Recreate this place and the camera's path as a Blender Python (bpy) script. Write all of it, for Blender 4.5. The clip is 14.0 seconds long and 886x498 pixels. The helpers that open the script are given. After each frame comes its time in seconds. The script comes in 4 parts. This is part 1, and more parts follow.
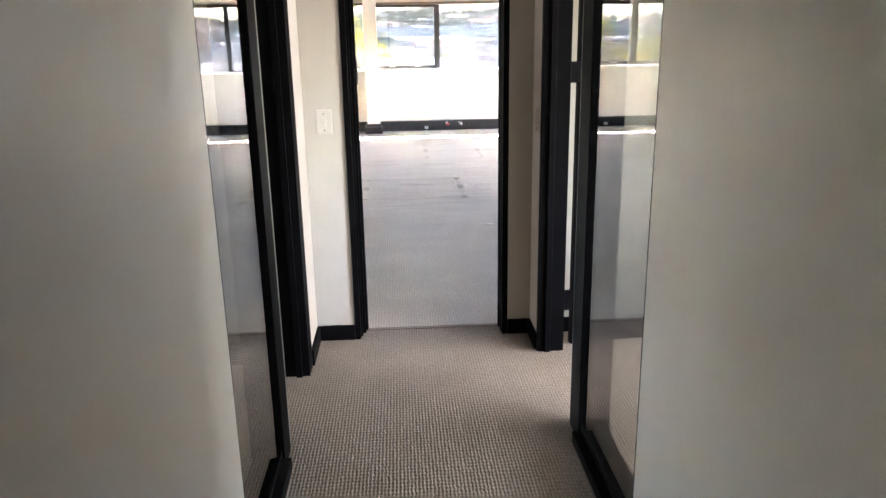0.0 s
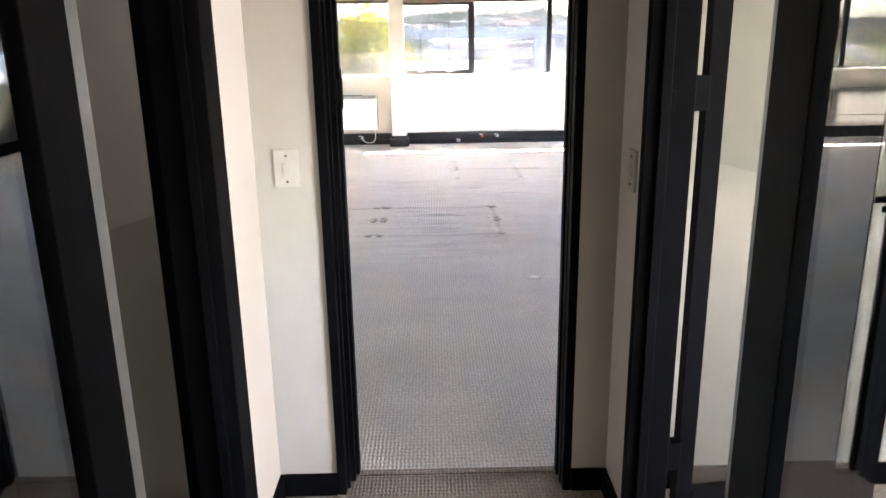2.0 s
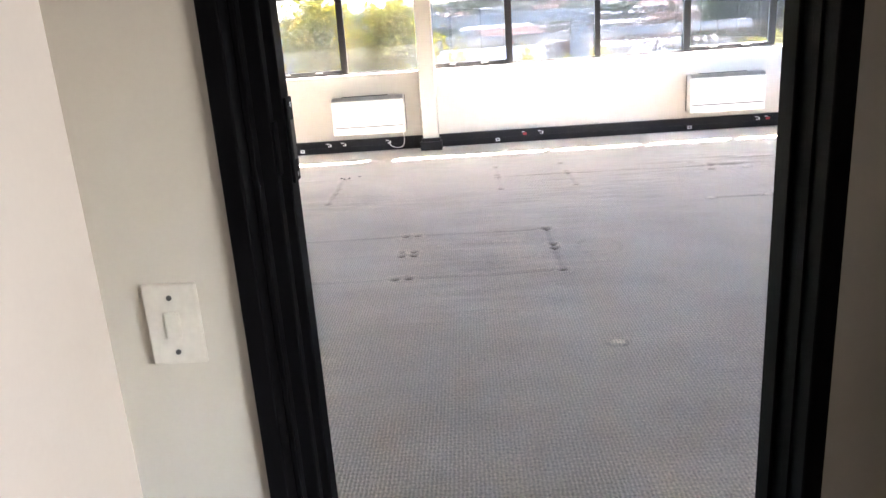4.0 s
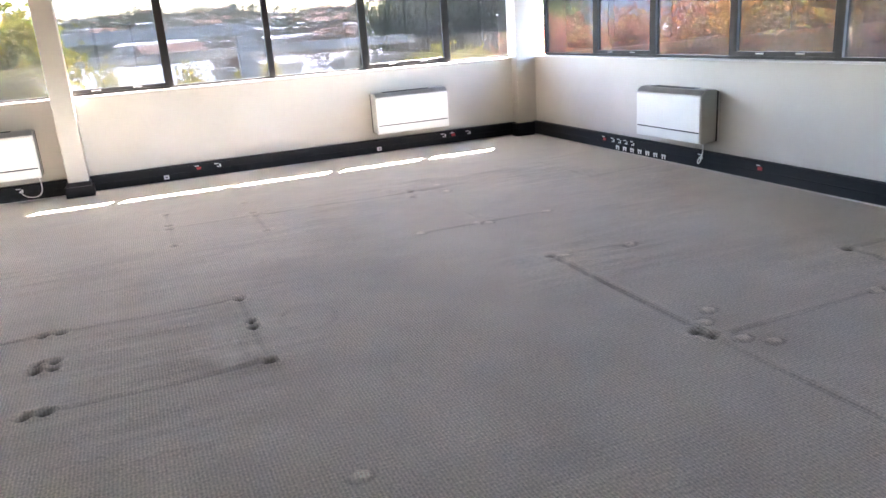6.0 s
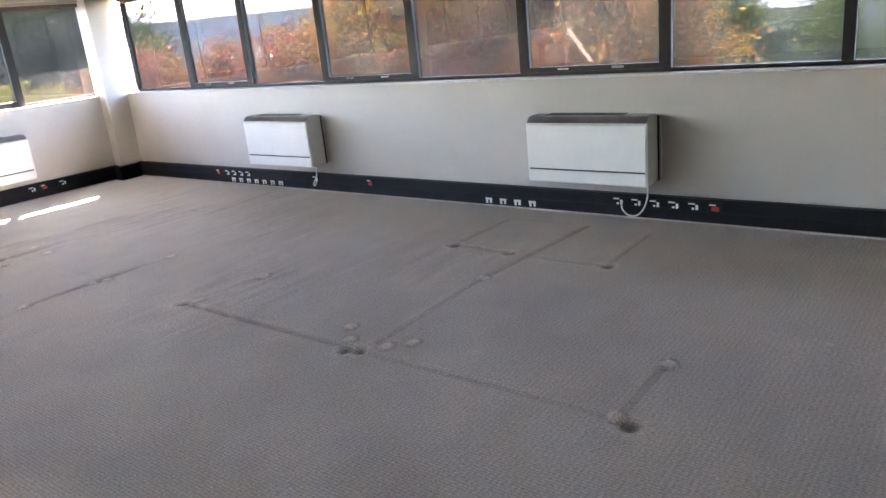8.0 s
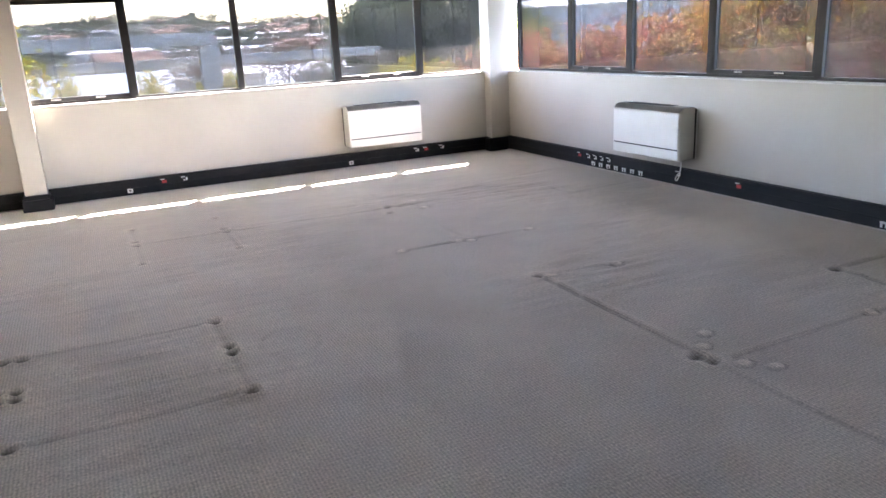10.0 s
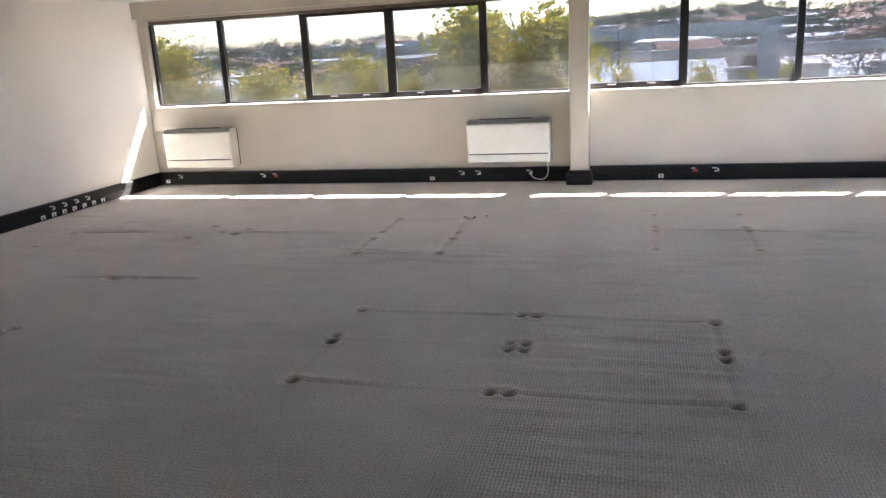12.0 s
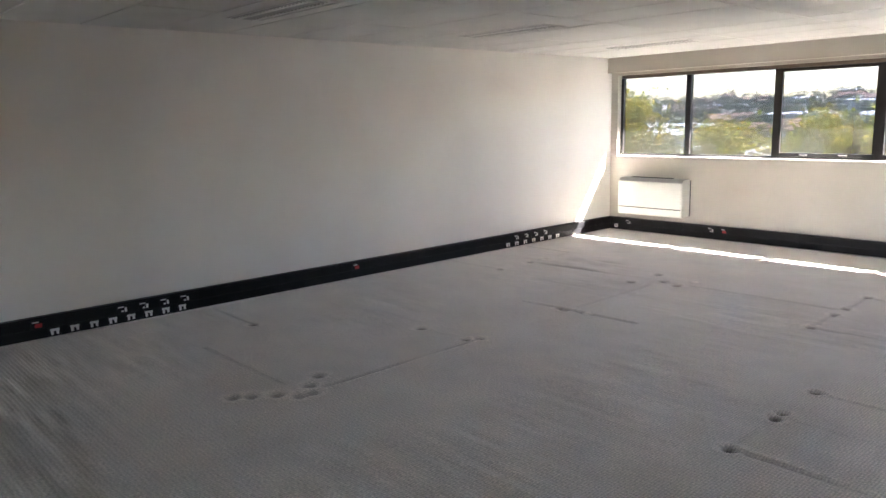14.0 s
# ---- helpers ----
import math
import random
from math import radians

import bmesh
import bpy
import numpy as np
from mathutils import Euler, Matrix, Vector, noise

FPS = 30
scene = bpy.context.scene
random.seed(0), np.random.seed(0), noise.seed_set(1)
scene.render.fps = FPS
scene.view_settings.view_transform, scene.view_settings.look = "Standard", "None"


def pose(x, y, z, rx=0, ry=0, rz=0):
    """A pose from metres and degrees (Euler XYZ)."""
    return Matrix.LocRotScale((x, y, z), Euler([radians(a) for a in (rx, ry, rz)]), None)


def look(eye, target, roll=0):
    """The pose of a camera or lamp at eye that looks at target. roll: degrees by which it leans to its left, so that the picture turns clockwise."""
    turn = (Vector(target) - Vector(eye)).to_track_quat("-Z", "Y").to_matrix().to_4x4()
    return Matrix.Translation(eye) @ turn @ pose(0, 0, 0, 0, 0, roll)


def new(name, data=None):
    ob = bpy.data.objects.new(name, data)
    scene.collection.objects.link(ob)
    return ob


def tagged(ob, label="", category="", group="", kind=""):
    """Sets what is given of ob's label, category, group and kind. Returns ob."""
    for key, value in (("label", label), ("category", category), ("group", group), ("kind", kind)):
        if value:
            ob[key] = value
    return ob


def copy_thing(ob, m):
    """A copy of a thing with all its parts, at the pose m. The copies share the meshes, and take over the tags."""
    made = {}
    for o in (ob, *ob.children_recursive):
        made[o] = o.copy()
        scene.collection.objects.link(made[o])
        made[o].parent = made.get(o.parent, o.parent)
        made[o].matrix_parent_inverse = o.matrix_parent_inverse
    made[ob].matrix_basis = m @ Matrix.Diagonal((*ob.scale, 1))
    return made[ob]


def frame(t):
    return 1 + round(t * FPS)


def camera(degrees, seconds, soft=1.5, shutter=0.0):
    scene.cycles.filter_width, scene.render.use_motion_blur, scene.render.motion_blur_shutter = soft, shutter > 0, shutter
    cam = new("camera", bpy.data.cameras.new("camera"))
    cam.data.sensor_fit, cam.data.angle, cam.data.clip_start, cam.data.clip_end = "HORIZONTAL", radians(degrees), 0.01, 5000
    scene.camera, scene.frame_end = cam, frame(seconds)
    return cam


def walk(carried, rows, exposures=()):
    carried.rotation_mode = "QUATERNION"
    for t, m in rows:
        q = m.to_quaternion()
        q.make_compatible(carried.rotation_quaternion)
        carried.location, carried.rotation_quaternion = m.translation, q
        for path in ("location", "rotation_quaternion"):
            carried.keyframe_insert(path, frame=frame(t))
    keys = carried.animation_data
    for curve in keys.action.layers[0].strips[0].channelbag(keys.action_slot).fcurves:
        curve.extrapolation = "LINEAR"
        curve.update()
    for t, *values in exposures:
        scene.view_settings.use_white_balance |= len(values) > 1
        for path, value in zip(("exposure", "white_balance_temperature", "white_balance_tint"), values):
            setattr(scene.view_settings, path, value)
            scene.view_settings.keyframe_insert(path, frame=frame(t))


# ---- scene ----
cam = camera(61.9, 14.0)
PATH = [
    (0, (-0.011, -0.155, 1.599), (0.094, 1.765, 1.049), -1.0),
    (0.5, (0.033, 0.193, 1.6), (0.099, 2.118, 1.061), -0.4),
    (1, (0.04, 0.558, 1.569), (0.074, 2.482, 1.024), -0.5),
    (1.5, (0.044, 0.917, 1.587), (0.088, 2.838, 1.03), -1.3),
    (2, (0.077, 1.317, 1.583), (0.095, 3.242, 1.041), -0.9),
    (2.5, (0.05, 1.656, 1.575), (0.044, 3.583, 1.038), -1.1),
    (2.7, (0.033, 1.79, 1.583), (0.013, 3.717, 1.05), -1.4),
    (4.8, (0.083, 3.233, 1.57), (0.012, 5.145, 0.988), -5.6),
    (5, (0.102, 3.365, 1.563), (0.068, 5.279, 0.984), -5.3),
    (5.5, (0.155, 3.597, 1.576), (0.329, 5.503, 0.998), -4.3),
    (6, (0.196, 3.816, 1.593), (0.909, 5.591, 1.008), -4.1),
    (6.5, (0.246, 3.87, 1.593), (1.445, 5.361, 1.008), -4.5),
    (7, (0.229, 3.877, 1.606), (1.675, 5.116, 0.992), -5.2),
    (7.2, (0.237, 3.876, 1.605), (1.737, 5.044, 0.984), -5.7),
    (9.3, (0.219, 3.947, 1.638), (1.449, 5.431, 1.102), -4.5),
    (9.5, (0.191, 3.971, 1.631), (1.317, 5.533, 1.09), -4.0),
    (10, (0.117, 4.036, 1.604), (0.932, 5.775, 1.044), -3.1),
    (10.5, (0.148, 4.097, 1.598), (0.604, 5.96, 1.031), -3.4),
    (11, (0.18, 4.131, 1.608), (0.304, 6.047, 1.047), -3.5),
    (11.5, (0.186, 4.156, 1.604), (-0.008, 6.071, 1.063), -3.4),
    (12, (0.171, 4.172, 1.595), (-0.331, 6.039, 1.081), -3.2),
    (12.5, (0.14, 4.155, 1.608), (-0.66, 5.923, 1.122), -2.8),
    (13, (0.124, 4.133, 1.612), (-0.955, 5.757, 1.164), -2.4),
    (13.5, (0.092, 4.071, 1.63), (-1.207, 5.538, 1.231), -1.8),
    (14, (0.064, 4.033, 1.644), (-1.394, 5.358, 1.298), -1.3),
]
walk(cam, [(t, look(eye, target, roll)) for t, eye, target, roll in PATH],
     [(0.0, 8.25, 6650, 18), (2.7, 8.05, 6650, 20), (4.8, 7.4, 6550, 19), (5.5, 7.15, 6550, 19), (7.0, 7.1, 6700, 21), (9.5, 6.95, 6650, 21), (11.0, 6.6, 6450, 19), (12.0, 6.3, 6450, 18), (13.0, 6.4, 6350, 17), (14.0, 6.75, 6300, 16)])

# ---- world, sun, exposure ----
SUN_WAY = Vector((-0.8, -1.0, -1.35)).normalized()
world = bpy.data.worlds.new("sky")
scene.world = world
world.use_nodes = True
wn = world.node_tree
sky = wn.nodes.new("ShaderNodeTexSky")
sky.sky_type = "NISHITA"
sky.sun_disc = False
sky.sun_elevation = math.asin(-SUN_WAY.z)
sky.sun_rotation = math.atan2(-SUN_WAY.x, -SUN_WAY.y)
sky.air_density, sky.dust_density, sky.ozone_density = 1.0, 1.0, 1.0
wn.nodes["Background"].inputs["Strength"].default_value = 0.15
wn.links.new(sky.outputs["Color"], wn.nodes["Background"].inputs["Color"])
sun = new("sun", bpy.data.lights.new("sun", "SUN"))
sun.data.energy, sun.data.angle, sun.data.color = 2.0, radians(0.5), (1.0, 0.95, 0.87)
sun.matrix_world = look((20, 30, 40), Vector((20, 30, 40)) + SUN_WAY)

# daylight of the side office's window, set in its opening
day = new("office_area_light", bpy.data.lights.new("office_area_light", "AREA"))
day.data.shape, day.data.size, day.data.size_y, day.data.energy = "RECTANGLE", 5.0, 1.0, 2.2
day.data.color = (1.0, 0.97, 0.92)
day.matrix_world = look((5.42, 0.75, 1.6), (0.6, 0.75, 1.2))

# fill lamp added to brighten the west office; no source there is known
west_fill = new("office_area_light", bpy.data.lights.new("office_area_light", "AREA"))
west_fill.data.shape, west_fill.data.size, west_fill.data.size_y, west_fill.data.energy = "RECTANGLE", 1.6, 1.0, 0.22
west_fill.data.color = (1.0, 0.97, 0.92)
west_fill.matrix_world = look((-2.4, -2.98, 1.6), (-2.4, 1.0, 1.2))

# ---- materials ----


def rgb(c):
    return (c[0], c[1], c[2], 1.0)


def surface(name, c1, c2, scale=3.0, rough=0.6, bump=0.0, bump_scale=80.0, metal=0.0, grain=0.06, spec=0.5, random_tint=0.0):
    """Noise between two colours at a large scale, fine grain over it, and a fine relief."""
    m = bpy.data.materials.new(name)
    m.use_nodes = True
    nt = m.node_tree
    b = nt.nodes["Principled BSDF"]
    b.inputs["Roughness"].default_value = rough
    b.inputs["Metallic"].default_value = metal
    b.inputs["Specular IOR Level"].default_value = spec
    co = nt.nodes.new("ShaderNodeTexCoord")
    n1 = nt.nodes.new("ShaderNodeTexNoise")
    n1.inputs["Scale"].default_value = scale
    n1.inputs["Detail"].default_value = 5.0
    nt.links.new(co.outputs["Object"], n1.inputs["Vector"])
    ramp = nt.nodes.new("ShaderNodeValToRGB")
    ramp.color_ramp.elements[0].position, ramp.color_ramp.elements[1].position = 0.3, 0.7
    ramp.color_ramp.elements[0].color, ramp.color_ramp.elements[1].color = rgb(c1), rgb(c2)
    nt.links.new(n1.outputs["Fac"], ramp.inputs["Fac"])
    n2 = nt.nodes.new("ShaderNodeTexNoise")
    n2.inputs["Scale"].default_value = bump_scale
    n2.inputs["Detail"].default_value = 3.0
    nt.links.new(co.outputs["Object"], n2.inputs["Vector"])
    hs = nt.nodes.new("ShaderNodeHueSaturation")
    nt.links.new(ramp.outputs["Color"], hs.inputs["Color"])
    mr = nt.nodes.new("ShaderNodeMapRange")
    mr.inputs["To Min"].default_value, mr.inputs["To Max"].default_value = 1.0 - grain * 2, 1.0 + grain * 2
    nt.links.new(n2.outputs["Fac"], mr.inputs["Value"])
    value = mr.outputs["Result"]
    if random_tint:
        oi = nt.nodes.new("ShaderNodeObjectInfo")
        m2 = nt.nodes.new("ShaderNodeMapRange")
        m2.inputs["To Min"].default_value, m2.inputs["To Max"].default_value = 1 - random_tint, 1 + random_tint
        nt.links.new(oi.outputs["Random"], m2.inputs["Value"])
        mul = nt.nodes.new("ShaderNodeMath")
        mul.operation = "MULTIPLY"
        nt.links.new(value, mul.inputs[0])
        nt.links.new(m2.outputs["Result"], mul.inputs[1])
        value = mul.outputs["Value"]
    nt.links.new(value, hs.inputs["Value"])
    nt.links.new(hs.outputs["Color"], b.inputs["Base Color"])
    if bump:
        bp = nt.nodes.new("ShaderNodeBump")
        bp.inputs["Strength"].default_value = 0.6
        bp.inputs["Distance"].default_value = bump
        nt.links.new(n2.outputs["Fac"], bp.inputs["Height"])
        nt.links.new(bp.outputs["Normal"], b.inputs["Normal"])
    return m


def carpet(name, c1, c2, pitch, big=0.7, grain=0.18, fine=120.0):
    """Ribbed loop pile: rows along y, broken into loops, with worn and dirty patches."""
    m = surface(name, c1, c2, big, 0.95, 0.0025, fine, grain=grain, spec=0.1)
    nt = m.node_tree
    b = nt.nodes["Principled BSDF"]
    co = nt.nodes["Texture Coordinate"]
    b.inputs["Sheen Weight"].default_value = 0.35
    b.inputs["Sheen Roughness"].default_value = 0.5
    nt.nodes["Noise Texture"].inputs["Detail"].default_value = 12.0
    nt.nodes["Noise Texture"].inputs["Roughness"].default_value = 0.68
    waves = []
    for axis, p in (("X", pitch), ("Y", pitch * 1.6)):
        w = nt.nodes.new("ShaderNodeTexWave")
        w.bands_direction = axis
        w.inputs["Scale"].default_value = 0.314 / p
        w.inputs["Distortion"].default_value = 2.5
        w.inputs["Detail"].default_value = 2.0
        w.inputs["Detail Scale"].default_value = 2.0
        nt.links.new(co.outputs["Object"], w.inputs["Vector"])
        waves.append(w)
    mx = nt.nodes.new("ShaderNodeMath")
    mx.operation = "MULTIPLY_ADD"
    mx.inputs[1].default_value = 0.45
    nt.links.new(waves[1].outputs["Fac"], mx.inputs[0])
    nt.links.new(waves[0].outputs["Fac"], mx.inputs[2])
    bp = nt.nodes.new("ShaderNodeBump")
    bp.inputs["Strength"].default_value = 0.6
    bp.inputs["Distance"].default_value = 0.003
    nt.links.new(mx.outputs["Value"], bp.inputs["Height"])
    old = b.inputs["Normal"].links[0].from_socket
    nt.links.new(old, bp.inputs["Normal"])
    nt.links.new(bp.outputs["Normal"], b.inputs["Normal"])
    dark = nt.nodes.new("ShaderNodeMapRange")
    dark.inputs["From Max"].default_value = 1.45
    dark.inputs["To Min"].default_value, dark.inputs["To Max"].default_value = 0.80, 1.10
    nt.links.new(mx.outputs["Value"], dark.inputs["Value"])
    hs = nt.nodes.new("ShaderNodeHueSaturation")
    nt.links.new(b.inputs["Base Color"].links[0].from_socket, hs.inputs["Color"])
    nt.links.new(dark.outputs["Result"], hs.inputs["Value"])
    # crushed pale pile, darker creases, and painted shade of pits, lips and ripples
    wear_shade = nt.nodes.new("ShaderNodeAttribute")
    wear_shade.attribute_name = "wear_shade"
    pile_tone = nt.nodes.new("ShaderNodeMapRange")
    pile_tone.inputs["From Min"].default_value, pile_tone.inputs["From Max"].default_value = -1.0, 1.0
    pile_tone.inputs["To Min"].default_value, pile_tone.inputs["To Max"].default_value = 0.08, 1.92
    nt.links.new(wear_shade.outputs["Fac"], pile_tone.inputs["Value"])
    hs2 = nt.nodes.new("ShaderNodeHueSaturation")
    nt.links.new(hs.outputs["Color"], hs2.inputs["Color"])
    nt.links.new(pile_tone.outputs["Result"], hs2.inputs["Value"])
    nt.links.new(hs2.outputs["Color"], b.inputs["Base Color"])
    return m


def glass(name, tint, ior=1.5, haze=0.0):
    m = bpy.data.materials.new(name)
    m.use_nodes = True
    nt = m.node_tree
    nt.nodes.remove(nt.nodes["Principled BSDF"])
    out = nt.nodes["Material Output"]
    tr = nt.nodes.new("ShaderNodeBsdfTransparent")
    tr.inputs["Color"].default_value = rgb(tint)
    base = tr.outputs["BSDF"]
    if haze:
        df = nt.nodes.new("ShaderNodeBsdfTranslucent")
        df.inputs["Color"].default_value = (0.8, 0.8, 0.78, 1)
        co = nt.nodes.new("ShaderNodeTexCoord")
        nz = nt.nodes.new("ShaderNodeTexNoise")
        nz.inputs["Scale"].default_value = 2.2
        nz.inputs["Detail"].default_value = 6.0
        nt.links.new(co.outputs["Object"], nz.inputs["Vector"])
        mr = nt.nodes.new("ShaderNodeMapRange")
        mr.inputs["From Min"].default_value, mr.inputs["From Max"].default_value = 0.35, 0.75
        mr.inputs["To Min"].default_value, mr.inputs["To Max"].default_value = haze * 0.2, haze
        nt.links.new(nz.outputs["Fac"], mr.inputs["Value"])
        mh = nt.nodes.new("ShaderNodeMixShader")
        nt.links.new(mr.outputs["Result"], mh.inputs["Fac"])
        nt.links.new(base, mh.inputs[1])
        nt.links.new(df.outputs["BSDF"], mh.inputs[2])
        base = mh.outputs["Shader"]
    gl = nt.nodes.new("ShaderNodeBsdfGlossy")
    gl.inputs["Roughness"].default_value = 0.0
    lw = nt.nodes.new("ShaderNodeLayerWeight")
    lw.inputs["Blend"].default_value = 0.5
    pw = nt.nodes.new("ShaderNodeMath")
    pw.operation = "POWER"
    pw.inputs[1].default_value = 5.0
    nt.links.new(lw.outputs["Facing"], pw.inputs[0])
    fr = nt.nodes.new("ShaderNodeMath")
    fr.operation = "MULTIPLY_ADD"
    fr.inputs[1].default_value, fr.inputs[2].default_value = 0.95, ((ior - 1) / (ior + 1)) ** 2
    nt.links.new(pw.outputs["Value"], fr.inputs[0])
    mix = nt.nodes.new("ShaderNodeMixShader")
    nt.links.new(fr.outputs["Value"], mix.inputs["Fac"])
    nt.links.new(base, mix.inputs[1])
    nt.links.new(gl.outputs["BSDF"], mix.inputs[2])
    nt.links.new(mix.outputs["Shader"], out.inputs["Surface"])
    return m


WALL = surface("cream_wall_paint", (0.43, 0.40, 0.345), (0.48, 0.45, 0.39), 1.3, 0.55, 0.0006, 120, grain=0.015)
HALL = surface("pale_hall_paint", (0.66, 0.63, 0.58), (0.72, 0.69, 0.64), 1.6, 0.38, 0.0004, 90, grain=0.012)
# wall paint lightened to put window light into the west wall's colour
LITWALL = surface("lightened_wall_paint", (0.74, 0.71, 0.665), (0.80, 0.77, 0.725), 1.1, 0.5, 0.0006, 110, grain=0.015)
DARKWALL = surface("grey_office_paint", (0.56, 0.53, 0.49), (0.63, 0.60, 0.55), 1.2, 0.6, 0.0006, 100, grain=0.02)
CEIL = surface("mineral_fibre_tile", (0.66, 0.65, 0.62), (0.72, 0.71, 0.68), 2.0, 0.9, 0.002, 220, grain=0.06)
CARPET = carpet("grey_ribbed_carpet", (0.60, 0.555, 0.505), (0.72, 0.67, 0.61), 0.016, 0.9, 0.30, 90.0)
HALLCARPET = carpet("brown_loop_carpet", (0.20, 0.165, 0.137), (0.33, 0.275, 0.23), 0.014, 1.4, 0.34, 75.0)
BLACK = surface("black_paint", (0.0018, 0.0018, 0.0022), (0.004, 0.004, 0.0046), 5.0, 0.55, 0.0003, 150, grain=0.05, spec=0.02)
TRUNK = surface("black_trunking", (0.004, 0.004, 0.005), (0.010, 0.010, 0.011), 4.0, 0.5, 0.0003, 150, grain=0.08, spec=0.2)
FRAME = surface("dark_bronze_aluminium", (0.012, 0.011, 0.011), (0.022, 0.020, 0.019), 6.0, 0.4, 0.0002, 160, metal=0.2)
SILL = surface("painted_sill", (0.55, 0.54, 0.52), (0.66, 0.65, 0.62), 6.0, 0.3, 0.0003, 100)
RAILWOOD = surface("brown_blind_rail", (0.10, 0.075, 0.055), (0.15, 0.115, 0.085), 7.0, 0.5)
WHITEMETAL = surface("ivory_enamel", (0.66, 0.655, 0.60), (0.72, 0.71, 0.655), 3.0, 0.35, 0.0002, 60, grain=0.01)
GRILLE = surface("grey_grille_plastic", (0.36, 0.36, 0.35), (0.43, 0.43, 0.42), 9.0, 0.5)
SLOT = surface("dark_slot", (0.03, 0.03, 0.03), (0.05, 0.05, 0.05), 9.0, 0.7)
PLASTIC = surface("white_plastic", (0.72, 0.71, 0.68), (0.78, 0.77, 0.74), 9.0, 0.35)
AGED = surface("aged_cream_plastic", (0.50, 0.47, 0.415), (0.56, 0.53, 0.47), 9.0, 0.4)
RED = surface("red_plastic", (0.35, 0.02, 0.025), (0.45, 0.03, 0.03), 9.0, 0.35)
LINING = surface("grey_door_lining", (0.12, 0.12, 0.12), (0.17, 0.17, 0.165), 5.0, 0.4, 0.0004, 40, grain=0.06)
CHROME = surface("brushed_steel", (0.5, 0.5, 0.5), (0.6, 0.6, 0.6), 20, 0.25, metal=1.0)
WINDOWGLASS = glass("tinted_window_glass", (0.150, 0.151, 0.152), 1.45, haze=0.006)
CLEARGLASS = glass("partition_glass", (0.82, 0.84, 0.83), 2.5)
WINDOWGLASS_SHADOW = False

# ---- mesh helpers ----


def box(bm, x0, x1, y0, y1, z0, z1, bevel=0.0):
    r = bmesh.ops.create_cube(bm, size=1.0, matrix=Matrix.Translation(((x0 + x1) / 2, (y0 + y1) / 2, (z0 + z1) / 2)) @ Matrix.Diagonal((abs(x1 - x0), abs(y1 - y0), abs(z1 - z0), 1)))
    if bevel:
        vs = set(r["verts"])
        es = [e for e in bm.edges if e.verts[0] in vs and e.verts[1] in vs]
        bmesh.ops.bevel(bm, geom=es, offset=bevel, segments=2, affect="EDGES", profile=0.5)
    return bm


def mesh_of(name, bm, material):
    me = bpy.data.meshes.new(name)
    bmesh.ops.recalc_face_normals(bm, faces=bm.faces)
    bm.to_mesh(me)
    bm.free()
    me.materials.append(material)
    return me


def part(name, bm, material, parent=None, label=""):
    ob = new(name, mesh_of(name, bm, material))
    if parent is not None:
        ob.parent = parent
    if label:
        tagged(ob, label)
    return ob


def boxes(name, material, parent, *dims, bevel=0.0, label=""):
    bm = bmesh.new()
    for d in dims:
        box(bm, *d, bevel=bevel)
    return part(name, bm, material, parent, label)


def empty(name, label, category, x=0, y=0, z=0, group="", kind=""):
    ob = new(name)
    ob.empty_display_size = 0.1
    ob.location = (x, y, z)
    return tagged(ob, label, category, group, kind)


def structure(name, material, label, category, *dims, bevel=0.0):
    ob = boxes(name, material, None, *dims, bevel=bevel)
    return tagged(ob, label, category, kind="structure")


def tube(name, pts, radius, material, parent=None, label="", res=6):
    cu = bpy.data.curves.new(name, "CURVE")
    cu.dimensions = "3D"
    sp = cu.splines.new("NURBS")
    sp.points.add(len(pts) - 1)
    for p, q in zip(sp.points, pts):
        p.co = (*q, 1)
    sp.use_endpoint_u = True
    sp.order_u = 4
    cu.bevel_depth, cu.bevel_resolution, cu.resolution_u = radius, 2, res
    cu.materials.append(material)
    ob = new(name, cu)
    if parent is not None:
        ob.parent = parent
    if label:
        tagged(ob, label)
    return ob


# ---- plan ----
XL, XR, YF, YN = -6.29, 5.45, 13.15, 3.675   # left, right, far and near faces of the big room
ZC, SILLZ, HEADZ = 2.44, 1.06, 2.20
HL, HR = -0.50, 0.677                         # faces of the hall's two sides
YB = -3.0                                     # end of the hall behind the camera
DL, DR = -0.265, 0.52                         # opening between hall and room
T = 0.12
TS = 0.15                                     # thickness of the wall between hall and room

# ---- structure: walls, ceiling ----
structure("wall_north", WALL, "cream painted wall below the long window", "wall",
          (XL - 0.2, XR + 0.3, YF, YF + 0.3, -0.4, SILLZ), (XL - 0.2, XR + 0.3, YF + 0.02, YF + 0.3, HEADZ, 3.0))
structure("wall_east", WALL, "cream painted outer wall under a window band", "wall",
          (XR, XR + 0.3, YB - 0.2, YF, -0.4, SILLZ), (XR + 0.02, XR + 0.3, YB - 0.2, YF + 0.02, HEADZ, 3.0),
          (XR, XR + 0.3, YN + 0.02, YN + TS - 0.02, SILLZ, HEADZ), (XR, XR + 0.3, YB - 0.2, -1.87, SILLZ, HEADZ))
# west wall takes the lightened paint so that it reads as lit
structure("wall_west", LITWALL, "plain off-white wall, smooth plaster, paint lightened to read as lit", "wall", (XL - 0.2, XL, YB - 0.2, YF, -0.4, 3.0))
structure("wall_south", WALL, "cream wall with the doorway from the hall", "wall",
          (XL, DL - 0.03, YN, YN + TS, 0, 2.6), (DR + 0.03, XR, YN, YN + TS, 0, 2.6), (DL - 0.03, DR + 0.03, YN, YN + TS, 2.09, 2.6))
